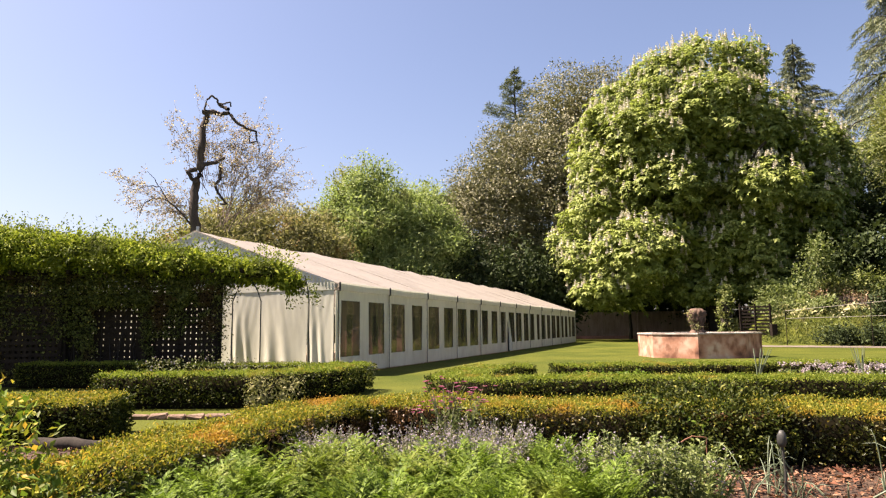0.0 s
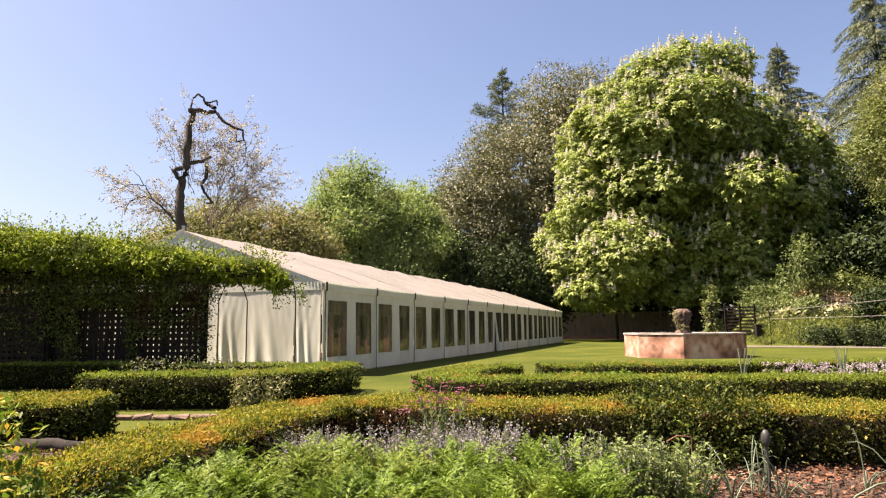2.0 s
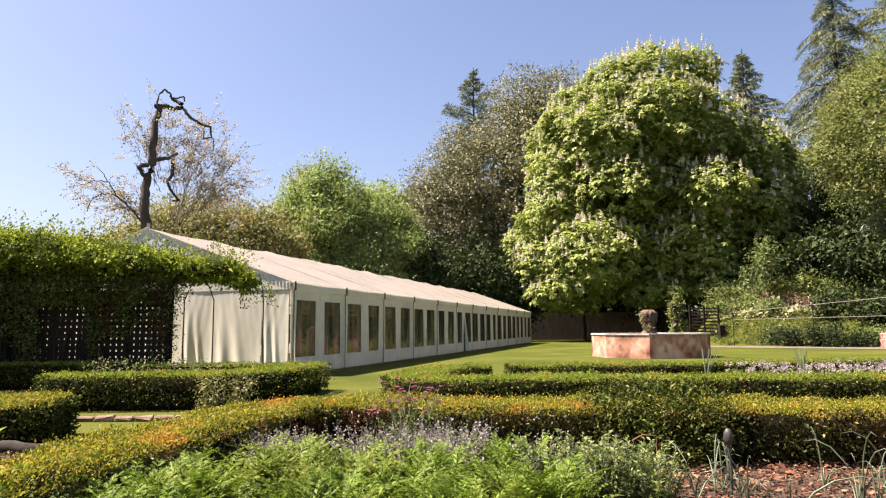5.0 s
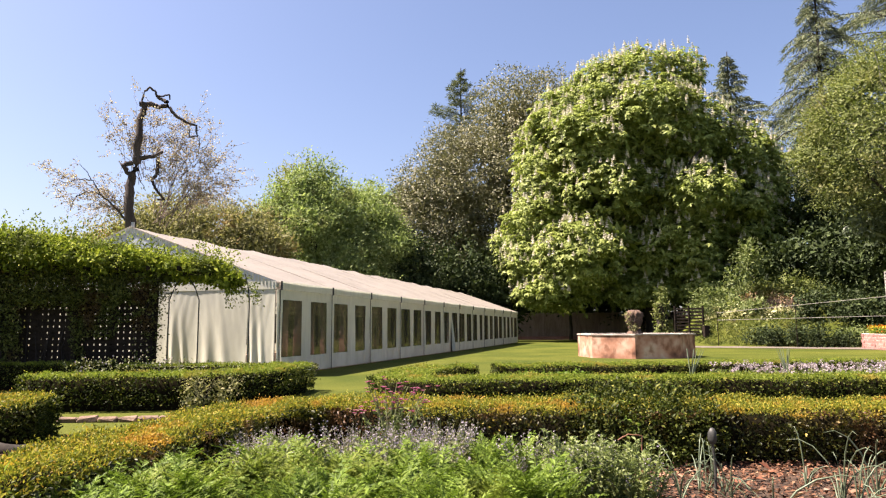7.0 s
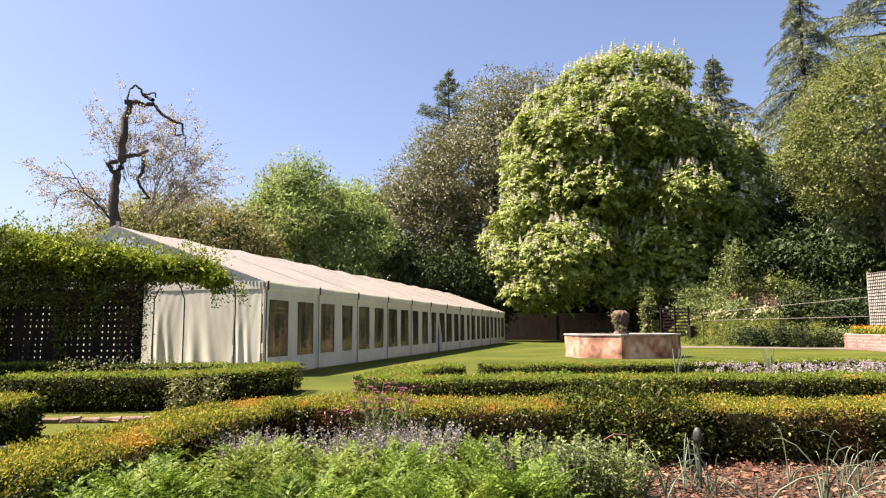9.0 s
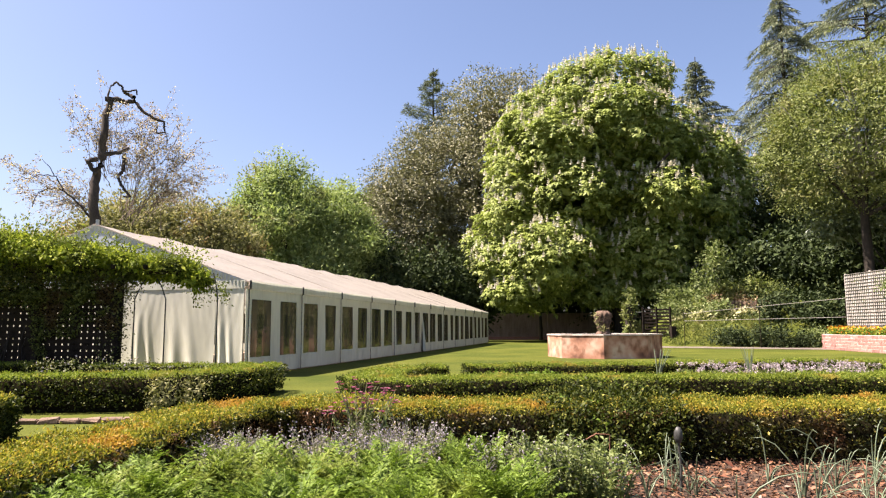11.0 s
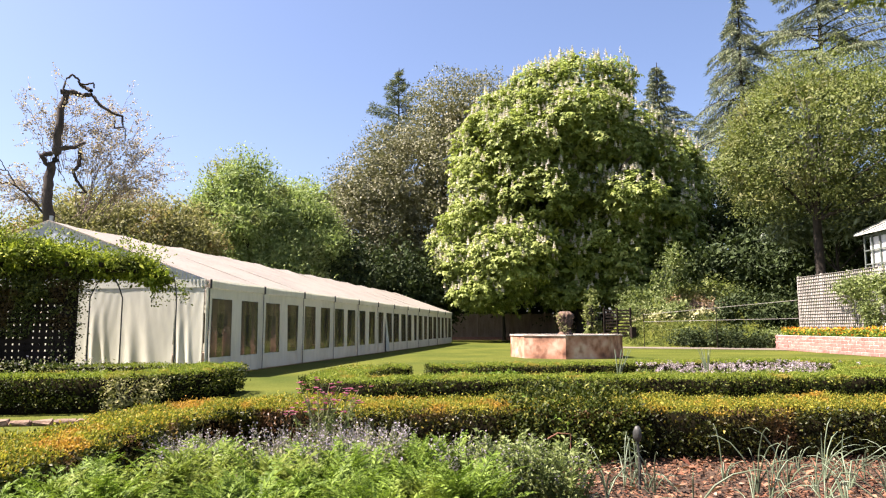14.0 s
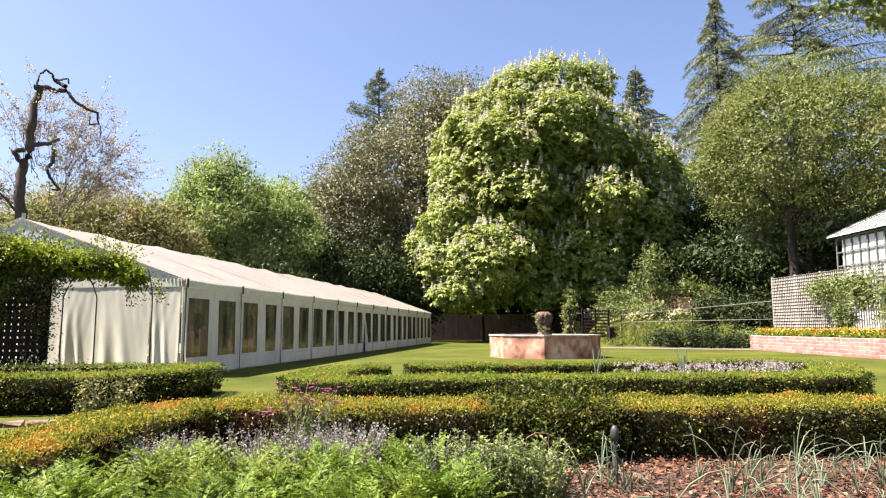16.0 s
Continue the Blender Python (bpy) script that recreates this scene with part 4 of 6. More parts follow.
def conifer(label, base, top, slope, widest, droop, boughs, seed, spray=0.5, rise=0.25, leafed=1.0):
    """A conifer: straight trunk and single boughs at all heights, each a curved arm fringed with hanging needle sprays."""
    b = np.array(base, float)
    t = empty("cedar_tree", *b)
    tagged(t, label, "tree")
    H = top - b[2]
    limb("trunk", [b, b + [0, 0, H * 0.5], b + [0, 0, H]], 0.45, 0.04, M_BARK, t, 8, 0.04)
    r = np.random.default_rng(seed)
    C, A, N, S, V, F, o = [], [], [], [], [], [], 0
    for k in range(boughs):
        dz = 0.4 + H * 0.75 * ((k + r.random()) / boughs) ** 1.15
        L = min(slope * dz ** 1.2, widest) * (0.4 + 0.7 * r.random() ** 1.5) + 0.25
        a = k * 2.4 + r.normal() * 0.5
        d = np.array([math.cos(a), math.sin(a), 0])
        side = np.array([-d[1], d[0], 0])
        root = b + [0, 0, H - dz]
        def arm(u):
            u = u[:, None]
            return root + d * (u * L) + np.array([0, 0, L]) * (rise * u - droop * u ** 2.2)
        v, f = tube(arm(np.linspace(0, 0.95, 6)), np.linspace(0.02 + 0.012 * L, 0.008, 6), 5)
        V.append(v), F.append(f + o)
        o += len(v)
        n = int((36 + 105 * L) * leafed)
        u = 0.08 + 0.92 * r.random(n) ** 0.75
        across = r.normal(size=n) * (0.05 + 0.16 * L * u * (1.15 - u) * 1.6)
        q = arm(u) + side * across[:, None]
        q[:, 2] -= 0.35 * np.abs(across) + 0.25 * spray * r.random(n)
        C.append(q)
        A.append(d * 0.55 + side * np.sign(across)[:, None] * 0.55 + r.normal(size=(n, 3)) * 0.35 - [0, 0, 0.55 * (droop > 0.2) + 0.1])
        N.append(r.normal(size=(n, 3)) * 0.5 + [0, 0, 1]), S.append(spray * 0.8 * (0.5 + 0.8 * r.random(n)))
    C, A, N, S = map(np.concatenate, (C, A, N, S))
    leaves("crown", C, A, N, S, S * 0.13, G_CEDAR, t, "dark blue-green needle sprays")
    tagged(tri_mesh("bough_mass", np.concatenate(V), np.concatenate(F), M_BARK, t, smooth=True), kind="stuff")


conifer("tall dark cedar with drooping boughs behind the terrace trees", (40.3, 57.3, 3.9), 34.8, 0.36, 9.0, 0.72, 150, 1, 0.6, 0.25, 0.75)
conifer("tall dark cedar with wide level boughs", (49.0, 56.8, 3.9), 41.5, 0.62, 11.5, 0.34, 130, 2, 0.62, 0.25, 0.75)
conifer("distant conifer spire above the oak", (9.6, 84.4, 0), 35.1, 0.40, 3.6, 0.05, 130, 3, 0.6, 0.3, 0.8)
conifer("distant conifer spire behind the chestnut", (36.0, 65.8, 3.5), 30.2, 0.46, 5.0, 0.28, 120, 4, 0.6, 0.2, 0.9)


def dead_tree():
    """A bare lopped trunk with crooked arms, among sparse budding twigs."""
    O = np.array((-13.93, 37.49, 0.0))
    lat = np.array((0.937, 0.348, 0.0))
    def P(pts):
        return [O + lat * a + np.array((rng.normal() * 0.05, rng.normal() * 0.12, z)) for a, z in pts]
    t = empty("bare_tree", *O)
    tagged(t, "bare crooked trunk with sparse spring twigs", "tree")
    limb("trunk", P(((0.1, 0.0), (0.05, 3.5), (0.0, 6.98), (-0.05, 8.04), (-0.14, 9.23), (0.09, 10.2), (0.21, 11.57), (0.3, 12.95), (0.27, 13.63))), 0.29, 0.15, M_DEAD, t, 9, 0.035)
    for pts, r0, r1 in ((((0.24, 13.67), (0.6, 13.75), (1.1, 13.68), (1.66, 13.72)), 0.15, 0.11),
                        (((0.29, 13.75), (0.39, 14.41), (0.69, 14.67), (0.94, 14.5), (0.98, 14.22)), 0.05, 0.06),
                        (((0.98, 14.22), (1.33, 14.1), (1.65, 13.93)), 0.08, 0.11),
                        (((0.98, 14.22), (1.39, 14.26), (1.72, 14.39), (1.71, 14.11)), 0.05, 0.04),
                        (((1.66, 13.72), (1.99, 13.3), (2.51, 12.94), (3.15, 12.8), (3.29, 12.18), (2.87, 12.08), (2.72, 12.47)), 0.09, 0.03),
                        (((3.28, 12.11), (3.41, 11.66), (3.32, 11.06)), 0.03, 0.015),
                        (((0.11, 10.51), (0.74, 10.66), (1.22, 10.79), (1.46, 11.06)), 0.13, 0.08),
                        (((1.25, 10.75), (1.21, 9.76), (0.92, 9.46), (1.06, 9.07), (1.43, 8.62), (1.71, 8.33), (1.26, 8.34)), 0.11, 0.04),
                        (((-0.03, 10.29), (-0.44, 10.19), (-0.3, 9.75), (-0.05, 9.44)), 0.13, 0.10),
                        (((-0.29, 6.96), (-0.98, 7.97), (-1.64, 8.43), (-2.32, 8.5), (-2.74, 8.07), (-2.88, 7.39)), 0.055, 0.02),
                        (((-1.58, 8.5), (-2.01, 9.16), (-2.68, 9.14), (-3.22, 8.86), (-3.77, 9.06)), 0.035, 0.012),
                        (((-2.01, 9.16), (-2.38, 9.67), (-2.56, 9.97)), 0.025, 0.01)):
        limb("branch", P(pts), r0, r1, M_DEAD, t, 7, 0.02)
    # arching twigs, each with buds along its outer half
    V, F, o, C, A = [], [], 0, [], []
    def spray(root, tip, lift, r, buds):
        nonlocal o
        u = np.linspace(0, 1, 7)[:, None]
        path = root + (tip - root) * u + np.array([0, 0, lift]) * (u * (1 - u)) * 4 + rng.normal(size=(7, 3)) * 0.07 * (u > 0)
        v, f = tube(path, np.linspace(r, 0.006, 7), 4)
        V.append(v), F.append(f + o)
        o += len(v)
        w = 0.35 + 0.65 * rng.random(buds)
        i = np.minimum((w * 6).astype(int), 5)
        q = path[i] + (path[i + 1] - path[i]) * (w * 6 - i)[:, None]
        C.append(q + rng.normal(size=(buds, 3)) * 0.10), A.append(tip - root + rng.normal(size=(buds, 3)) * 1.2)
        return path
    for (a0, z0), box, n in (((1.2, 7.4), (0.6, 6.4, 9.0, 13.3), 26), ((0.2, 9.5), (-1.9, 0.6, 10.4, 13.4), 11), ((-0.3, 7.2), (-4.6, -0.6, 7.0, 9.6), 13), ((2.4, 7.2), (2.0, 6.0, 8.0, 11.0), 12), ((0.5, 11.5), (0.2, 3.6, 9.8, 13.6), 10)):
        for k in range(n):
            tip = O + lat * (box[0] + (box[1] - box[0]) * rng.random()) + [0, 1.0 + rng.normal() * 0.9, box[2] + (box[3] - box[2]) * rng.random() ** 0.8]
            root = O + lat * (a0 + rng.normal() * 0.25) + [0, 0.7 + rng.normal() * 0.3, z0 + rng.normal() * 0.3]
            path = spray(root, tip, 0.35 + 0.3 * rng.random(), 0.018, 34)
            for m in range(5):
                q = path[2 + int(rng.integers(0, 4))]
                spray(q, q + unit((tip - root)[None])[0] * 0.7 + rng.normal(size=3) * 0.55, 0.12, 0.009, 22)
    tagged(tri_mesh("twig_spray", np.concatenate(V), np.concatenate(F), M_TWIG, t), kind="stuff")
    C, A = np.concatenate(C), np.concatenate(A)
    s = 0.115 * (0.6 + 0.8 * rng.random(len(C)))
    leaves("bud_foliage", C, A, rand_dirs(len(C)) + [0, 0, 0.5], s, s * 0.6, G_SPARSE, t, "sparse pinkish-cream young leaves")


dead_tree()
leafy("small_tree", "slender young tree before the far fence", (16.5, 59.6, 0), (16.5, 59.6, 5), 0.17, [(16.5, 59.4, 6.4, 2.6, 2.2, 2.0), (14.9, 59.8, 6.2, 2, 2, 1.6)], 400, 12, 0.4, 0.24, G_CHEST)


def hedge_tuft():
    t = empty("box_bush", 2.2, 6.0)
    tagged(t, "dark green bush bulging out of the clipped hedge", "bush")
    L = [(2.2, 5.95, 0.44, 0.46, 0.42, 0.22), (1.85, 5.85, 0.40, 0.3, 0.35, 0.2), (2.55, 5.8, 0.41, 0.32, 0.35, 0.19), (2.2, 5.50, 0.30, 0.55, 0.2, 0.27)]
    crown("foliage", L, 900, 13, 0.05, 0.034, G_BOX, t, depth=0.2, inner=0.0)
    crown("young_foliage", L, 45, 6, 0.04, 0.034, G_FERN, t, depth=0.1, inner=0.0, low=0.3)
    limb("stem", [(2.2, 6.0, 0), (2.22, 5.97, 0.3)], 0.02, 0.01, M_BARK, t, 6)


hedge_tuft()


def dry_clump():
    t = empty("dry_shrub", -2.7, 9.95)
    tagged(t, "brown half-dead shrub in front of the clipped hedge", "shrub")
    crown("foliage", [(-2.7, 9.95, 0.22, 0.28, 0.2, 0.26), (-2.35, 10.2, 0.25, 0.25, 0.2, 0.25)], 120, 9, 0.05, 0.032, G_OLIVE, t, depth=0.6)
    for k in range(6):
        limb("stem", [(-2.65, 9.95, 0), (-2.65 + rng.normal() * 0.12, 9.95 + rng.normal() * 0.06, 0.4)], 0.006, 0.003, M_BARK, t, 4)


dry_clump()


# ---------------------------------------------------------------- vine pergola
def lattice(name, label, a, b, z0, z1, step, w, material, framed=True, category="trellis"):
    a, b = Vector((*a, 0)), Vector((*b, 0))
    d = (b - a).normalized()
    L = (b - a).length
    nrm = Vector((d.y, -d.x, 0))
    t = empty(name, *a)
    tagged(t, label, category)
    n = int(L / step)
    for i in range(n + 1):
        p = a + d * (L * i / n)
        bar("slat", p + Vector((0, 0, z0)), p + Vector((0, 0, z1)), 0.012, w, material, t) if abs(d.x) < 0.3 else bar("slat", p + Vector((0, 0, z0)), p + Vector((0, 0, z1)), w, 0.012, material, t)
    m = int((z1 - z0) / step)
    for j in range(m + 1):
        z = z0 + (z1 - z0) * j / m
        bar("rail", a + nrm * 0.014 + Vector((0, 0, z)), b + nrm * 0.014 + Vector((0, 0, z)), w, 0.012, material, t) if abs(d.x) < 0.3 else bar("rail", a + nrm * 0.014 + Vector((0, 0, z)), b + nrm * 0.014 + Vector((0, 0, z)), 0.012, w, material, t)
    if framed:
        k = max(1, round(L / 2.0))
        for i in range(k + 1):
            p = a + d * (L * i / k) - nrm * 0.05
            bar("post", p, p + Vector((0, 0, z1 + 0.06)), 0.09, 0.09, material, t, bevel=0.008)
    return t


lattice("trellis", "dark stained lattice trellis under the climbing vine", (-12.6, 14.2), (-8.05, 14.2), 0.05, 1.9, 0.118, 0.072, M_TRELLIS)
lattice("trellis", "dark stained lattice trellis in deep shade", (-8.0, 14.45), (-4.78, 14.2), 0.05, 1.9, 0.118, 0.088, M_TRELLIS)
lattice("trellis", "dark lattice trellis at the pergola's back", (-14.6, 16.4), (-9.2, 16.4), 0.05, 1.9, 0.118, 0.05, M_TRELLIS)


def pergola():
    t = empty("pergola", -8, 15.3)
    tagged(t, "dark wooden pergola smothered in bright green vine", "pergola")
    for x in (-14.4, -12.4, -10.4, -8.0, -6.3, -4.75):
        for y in ((14.3, 16.3) if x < -6 else (14.3,)):
            bar("post", (x, y, 0), (x, y, 2.3), 0.11, 0.11, M_TRELLIS, t, bevel=0.01)
    for y in (14.3, 16.3):
        bar("beam", (-15, y, 2.3), (-3.6, y, 2.3), 0.12, 0.08, M_TRELLIS, t)
    for i in range(19):
        x = -15.0 + i * 0.6
        bar("rafter", (x, 13.9, 2.38), (x, 16.7, 2.38), 0.05, 0.09, M_TRELLIS, t)
    for x, e in ((-4.47, 0.25), (-3.87, -0.3), (-2.85, -0.12)):
        limb("hoop_rod", [(x, 14.3, 0), (x, 14.3, 1.2), (x, 14.3, 1.75), (x + e * 0.35, 14.35, 2.02), (x + e, 14.4, 2.3)], 0.012, 0.012, M_DARKMETAL, t, 6)
    vine = empty("climbing_vine", -8, 14.8)
    tagged(vine, "dense bright green climbing vine over the pergola", "vine")
    L = [(-14.4, 14.7, 2.95, 1.5, 1.4, 0.62), (-12.4, 14.6, 3.0, 1.5, 1.4, 0.62), (-10.7, 14.6, 3.0, 1.4, 1.3, 0.58), (-9.3, 14.6, 2.92, 1.2, 1.3, 0.52), (-8, 14.6, 2.82, 1.2, 1.3, 0.50),
         (-6.7, 14.6, 2.70, 1.1, 1.2, 0.40), (-5.7, 14.6, 2.58, 0.9, 1.1, 0.36), (-4.9, 14.6, 2.46, 0.7, 0.8, 0.28), (-4.3, 14.6, 2.40, 0.6, 0.6, 0.25), (-3.75, 14.6, 2.36, 0.45, 0.5, 0.24), (-3.3, 14.5, 2.16, 0.28, 0.35, 0.22)]
    crown("foliage", lumpy(L, 11, 0.42, 4), 6200, 14, 0.10, 0.048, G_VINE, vine, depth=0.3, rough=0.3, seed=21.0, slim=0.55, inner=0.9, up=0.9)
    # looser growth that hangs below the canopy, its leaf colour darkened as shade
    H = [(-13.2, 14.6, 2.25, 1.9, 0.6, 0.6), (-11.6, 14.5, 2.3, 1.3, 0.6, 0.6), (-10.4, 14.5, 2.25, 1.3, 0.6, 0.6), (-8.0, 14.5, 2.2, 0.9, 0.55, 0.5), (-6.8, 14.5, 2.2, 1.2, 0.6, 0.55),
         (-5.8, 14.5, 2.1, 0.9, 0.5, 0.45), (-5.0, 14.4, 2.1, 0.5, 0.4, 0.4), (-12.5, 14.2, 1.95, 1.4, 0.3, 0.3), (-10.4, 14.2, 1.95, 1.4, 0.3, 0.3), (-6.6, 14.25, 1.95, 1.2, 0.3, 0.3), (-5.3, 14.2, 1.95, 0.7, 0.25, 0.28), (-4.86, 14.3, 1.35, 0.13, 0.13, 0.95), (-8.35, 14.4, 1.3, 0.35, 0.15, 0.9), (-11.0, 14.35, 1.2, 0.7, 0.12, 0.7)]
    crown("hanging_growth", H, 7000, 12, 0.11, 0.058, G_VINESHADE, vine, depth=0.75, rough=0.3, seed=22.0, inner=0.0)
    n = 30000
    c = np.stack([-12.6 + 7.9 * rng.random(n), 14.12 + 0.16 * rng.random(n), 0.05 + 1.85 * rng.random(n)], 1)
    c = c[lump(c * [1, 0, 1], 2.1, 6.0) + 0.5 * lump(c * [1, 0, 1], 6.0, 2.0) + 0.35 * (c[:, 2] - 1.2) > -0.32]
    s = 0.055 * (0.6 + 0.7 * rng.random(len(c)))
    leaves("lattice_growth", c, rand_dirs(len(c)) - [0, 0, 0.4], rand_dirs(len(c)) + [0, -0.8, 0.3], s, s * 0.6, G_VINESHADE, vine)
    # shoots that stand out of the top and trail at the tip
    C, A = [], []
    for i in range(420):
        l = L[rng.integers(1, 10)]
        d = rand_dirs(1)[0]
        d[2] = abs(d[2]) * 0.8 + 0.25
        d = d / np.linalg.norm(d)
        p = np.array(l[:3]) + d * l[3:]
        m = 9
        s = np.linspace(0, 0.22 + 0.25 * rng.random(), m)[:, None]
        C.append(p + d * s + np.array([0, 0, 0.5]) * s - np.array([0, 0, 1.4]) * s ** 2 + rng.normal(size=(m, 3)) * 0.02), A.append(rand_dirs(m) + d)
    for i in range(26):
        p = np.array((-3.4 + rng.random() * 0.7, 14.3 + rng.random() * 0.4, 2.1))
        m = 10
        s = np.linspace(0, 0.2 + 0.35 * rng.random(), m)[:, None]
        C.append(p - np.array([-0.2, 0, 1]) * s + rng.normal(size=(m, 3)) * 0.025), A.append(rand_dirs(m) - [0, 0, 0.5])
    C, A = np.concatenate(C), np.concatenate(A)
    s = 0.06 * (0.6 + 0.7 * rng.random(len(C)))
    leaves("trailing_growth", C, A, rand_dirs(len(C)) + [0, 0, 0.6], s, s * 0.6, G_VINE, vine)
    V, F, o = [], [], 0
    for i in range(110):
        x = -12.0 + rng.random() * 6.6
        a = np.array((x, 14.25 + rng.random() * 0.2, 0.0))
        q = np.array((x + rng.normal() * 0.5, 14.5, 2.5))
        v, f = tube(np.array([a, (a * 2 + q) / 3 + rng.normal(size=3) * 0.05, (a + q * 2) / 3 + rng.normal(size=3) * 0.08, q]), [0.016, 0.014, 0.012, 0.01], 5)
        V.append(v), F.append(f + o)
        o += len(v)
    tagged(tri_mesh("stem_mass", np.concatenate(V), np.concatenate(F), M_BARK, vine), kind="stuff")


pergola()


def backing():
    t = empty("overgrown_hedge", -11, 18)
    tagged(t, "olive overgrown hedge behind the pergola", "hedge")
    crown("foliage", [(-17, 18.2, 0.8, 2.2, 0.8, 1.3), (-14, 18.2, 0.8, 2.2, 0.8, 1.3), (-12, 18.2, 0.7, 1.6, 0.8, 1.2), (-9.8, 18.0, 1.3, 1.4, 0.6, 1.4)], 800, 14, 0.16, 0.10, G_OLIVE, t, depth=0.4)


backing()


# ---------------------------------------------------------------- fountain
def lathe(name, profile, centre, material, parent=None, label="", sides=28, bumps=0.0):
    v, f = [], []
    for r, z in profile:
        for j in range(sides):
            a = 2 * math.pi * j / sides
            k = 1 + bumps * math.sin(j * 2.9 + z * 21) * math.sin(z * 33 + j)
            v.append((centre[0] + r * k * math.cos(a), centre[1] + r * k * math.sin(a), z))
    for i in range(len(profile) - 1):
        for j in range(sides):
            k = (j + 1) % sides
            f.append((i * sides + j, i * sides + k, (i + 1) * sides + k, (i + 1) * sides + j))
    return tri_mesh(name, v, f, material, parent, label, smooth=True)


def fountain():
    c = Vector((9.68, 25.75, 0))
    t = empty("fountain", *c)
    tagged(t, "octagonal basin with worn pink limewashed walls and pale rim", "fountain")
    a0 = math.atan2(-c.y, -c.x)
    def ring(r):
        return [(c.x + r * math.cos(a0 + k * math.pi / 4), c.y + r * math.sin(a0 + k * math.pi / 4)) for k in range(8)]
    def wall(name, ro, ri, z0, z1, material, k, bev):
        o, i = ring(ro), ring(ri)
        bm = bmesh.new()
        q = [o[k], o[(k + 1) % 8], i[(k + 1) % 8], i[k]]
        lo, hi = [bm.verts.new((*p, z0)) for p in q], [bm.verts.new((*p, z1)) for p in q]
        bm.faces.new(lo[::-1]), bm.faces.new(hi)
        for m in range(4):
            bm.faces.new((lo[m], lo[(m + 1) % 4], hi[(m + 1) % 4], hi[m]))
        bmesh.ops.recalc_face_normals(bm, faces=bm.faces[:])
        if bev:
            bmesh.ops.bevel(bm, geom=[e for e in bm.edges if abs(e.verts[0].co.z - e.verts[1].co.z) < 1e-4 and e.verts[0].co.z > z0 + 0.01], offset=bev, segments=2, affect="EDGES")
        return part(name, bm, material, t)
    for k in range(8):
        wall("basin_wall", 2.20, 1.94, 0.0, 0.84, M_PLASTER, k, 0.0)
        wall("coping", 2.235, 1.90, 0.842, 0.895, M_COPING, k, 0.012)
    bm = bmesh.new()
    bm.faces.new([bm.verts.new((*p, 0.62)) for p in ring(1.95)])
    part("water", bm, M_WATER, t, "still dark water")
    lathe("pedestal", [(0.0, 0.0), (0.42, 0.0), (0.42, 0.7), (0.34, 0.78), (0.30, 0.92), (0.24, 0.98)], c, M_URN, t)
    lathe("urn", [(0.22, 0.97), (0.19, 1.06), (0.23, 1.14), (0.20, 1.22), (0.27, 1.30), (0.30, 1.40), (0.27, 1.47), (0.33, 1.55), (0.30, 1.62), (0.31, 1.68), (0.24, 1.74), (0.16, 1.80), (0.0, 1.79)], c, M_URN, t, "rough weathered stone urn", sides=36, bumps=0.26)
    crown("moss_growth", [(c.x - 0.26, c.y - 0.1, 1.45, 0.16, 0.2, 0.28), (c.x - 0.1, c.y - 0.25, 1.12, 0.2, 0.12, 0.14)], 60, 7, 0.04, 0.06, G_OLIVE, t, depth=0.7, inner=0.0, label="tuft of moss and small ferns")


M_COPING = solid_mat("coping_stone", (0.22, 0.17, 0.14), (0.56, 0.51, 0.45), 3, 0.85, 0.3)
M_URN = solid_mat("urn_stone", (0.035, 0.024, 0.018), (0.17, 0.11, 0.08), 9, 0.95, 0.9, 40)
M_WATER = mat("water")[0]
M_WATER.node_tree.nodes["Principled BSDF"].inputs["Base Color"].default_value = (0.02, 0.03, 0.02, 1)
M_WATER.node_tree.nodes["Principled BSDF"].inputs["Roughness"].default_value = 0.06
fountain()


# ---------------------------------------------------------------- path, far fence, terrace
def strip(name, label, pts, width, z, material, category):
    p = np.array(pts, float)
    t = unit(np.gradient(p, axis=0))
    l = np.stack([-t[:, 1], t[:, 0]], 1)
    v = np.concatenate([np.c_[p + l * width / 2, np.full(len(p), z)], np.c_[p - l * width / 2, np.full(len(p), z)]])
    n = len(p)
    f = [(i, i + 1, n + i + 1, n + i) for i in range(n - 1)]
    return tagged(tri_mesh(name, v, f, material), label, category, kind="structure")


strip("path", "pale gravel path across the lawn's edge", [(15.2, 38.8), (18.2, 37.0), (21.5, 34.6), (25.0, 31.4), (28.5, 28.2)], 4.6, 0.02, M_PATH, "path")


def far_fence():
    t = empty("board_fence", 12, 65)
    tagged(t, "dark brown board fence at the lawn's end", "fence")
    a, b = Vector((9, 66.5, 0)), Vector((28, 61.5, 0))
    d = (b - a).normalized()
    L = (b - a).length
    n = 90
    for i in range(n):
        p = a + d * (L * (i + 0.5) / n)
        bar("board", p, p + Vector((0, 0, 2.5 + 0.06 * rng.random())), L / n * 1.0, 0.025, M_FENCE, t)
    for i in range(7):
        p = a + d * (L * i / 6) - Vector((d.y, -d.x, 0)) * -0.08
        bar("post", p, p + Vector((0, 0, 2.75)), 0.12, 0.12, M_FENCE, t)
    e = empty("brick_edging", 12, 63)
    tagged(e, "low red brick edging before the far fence", "edging")
    p, q = a + Vector((0, -3, 0)), b + Vector((0, -3, 0))
    bar("kerb", p + Vector((0, 0, 0.15)), q + Vector((0, 0, 0.15)), 0.3, 0.3, M_BRICK, e)


far_fence()


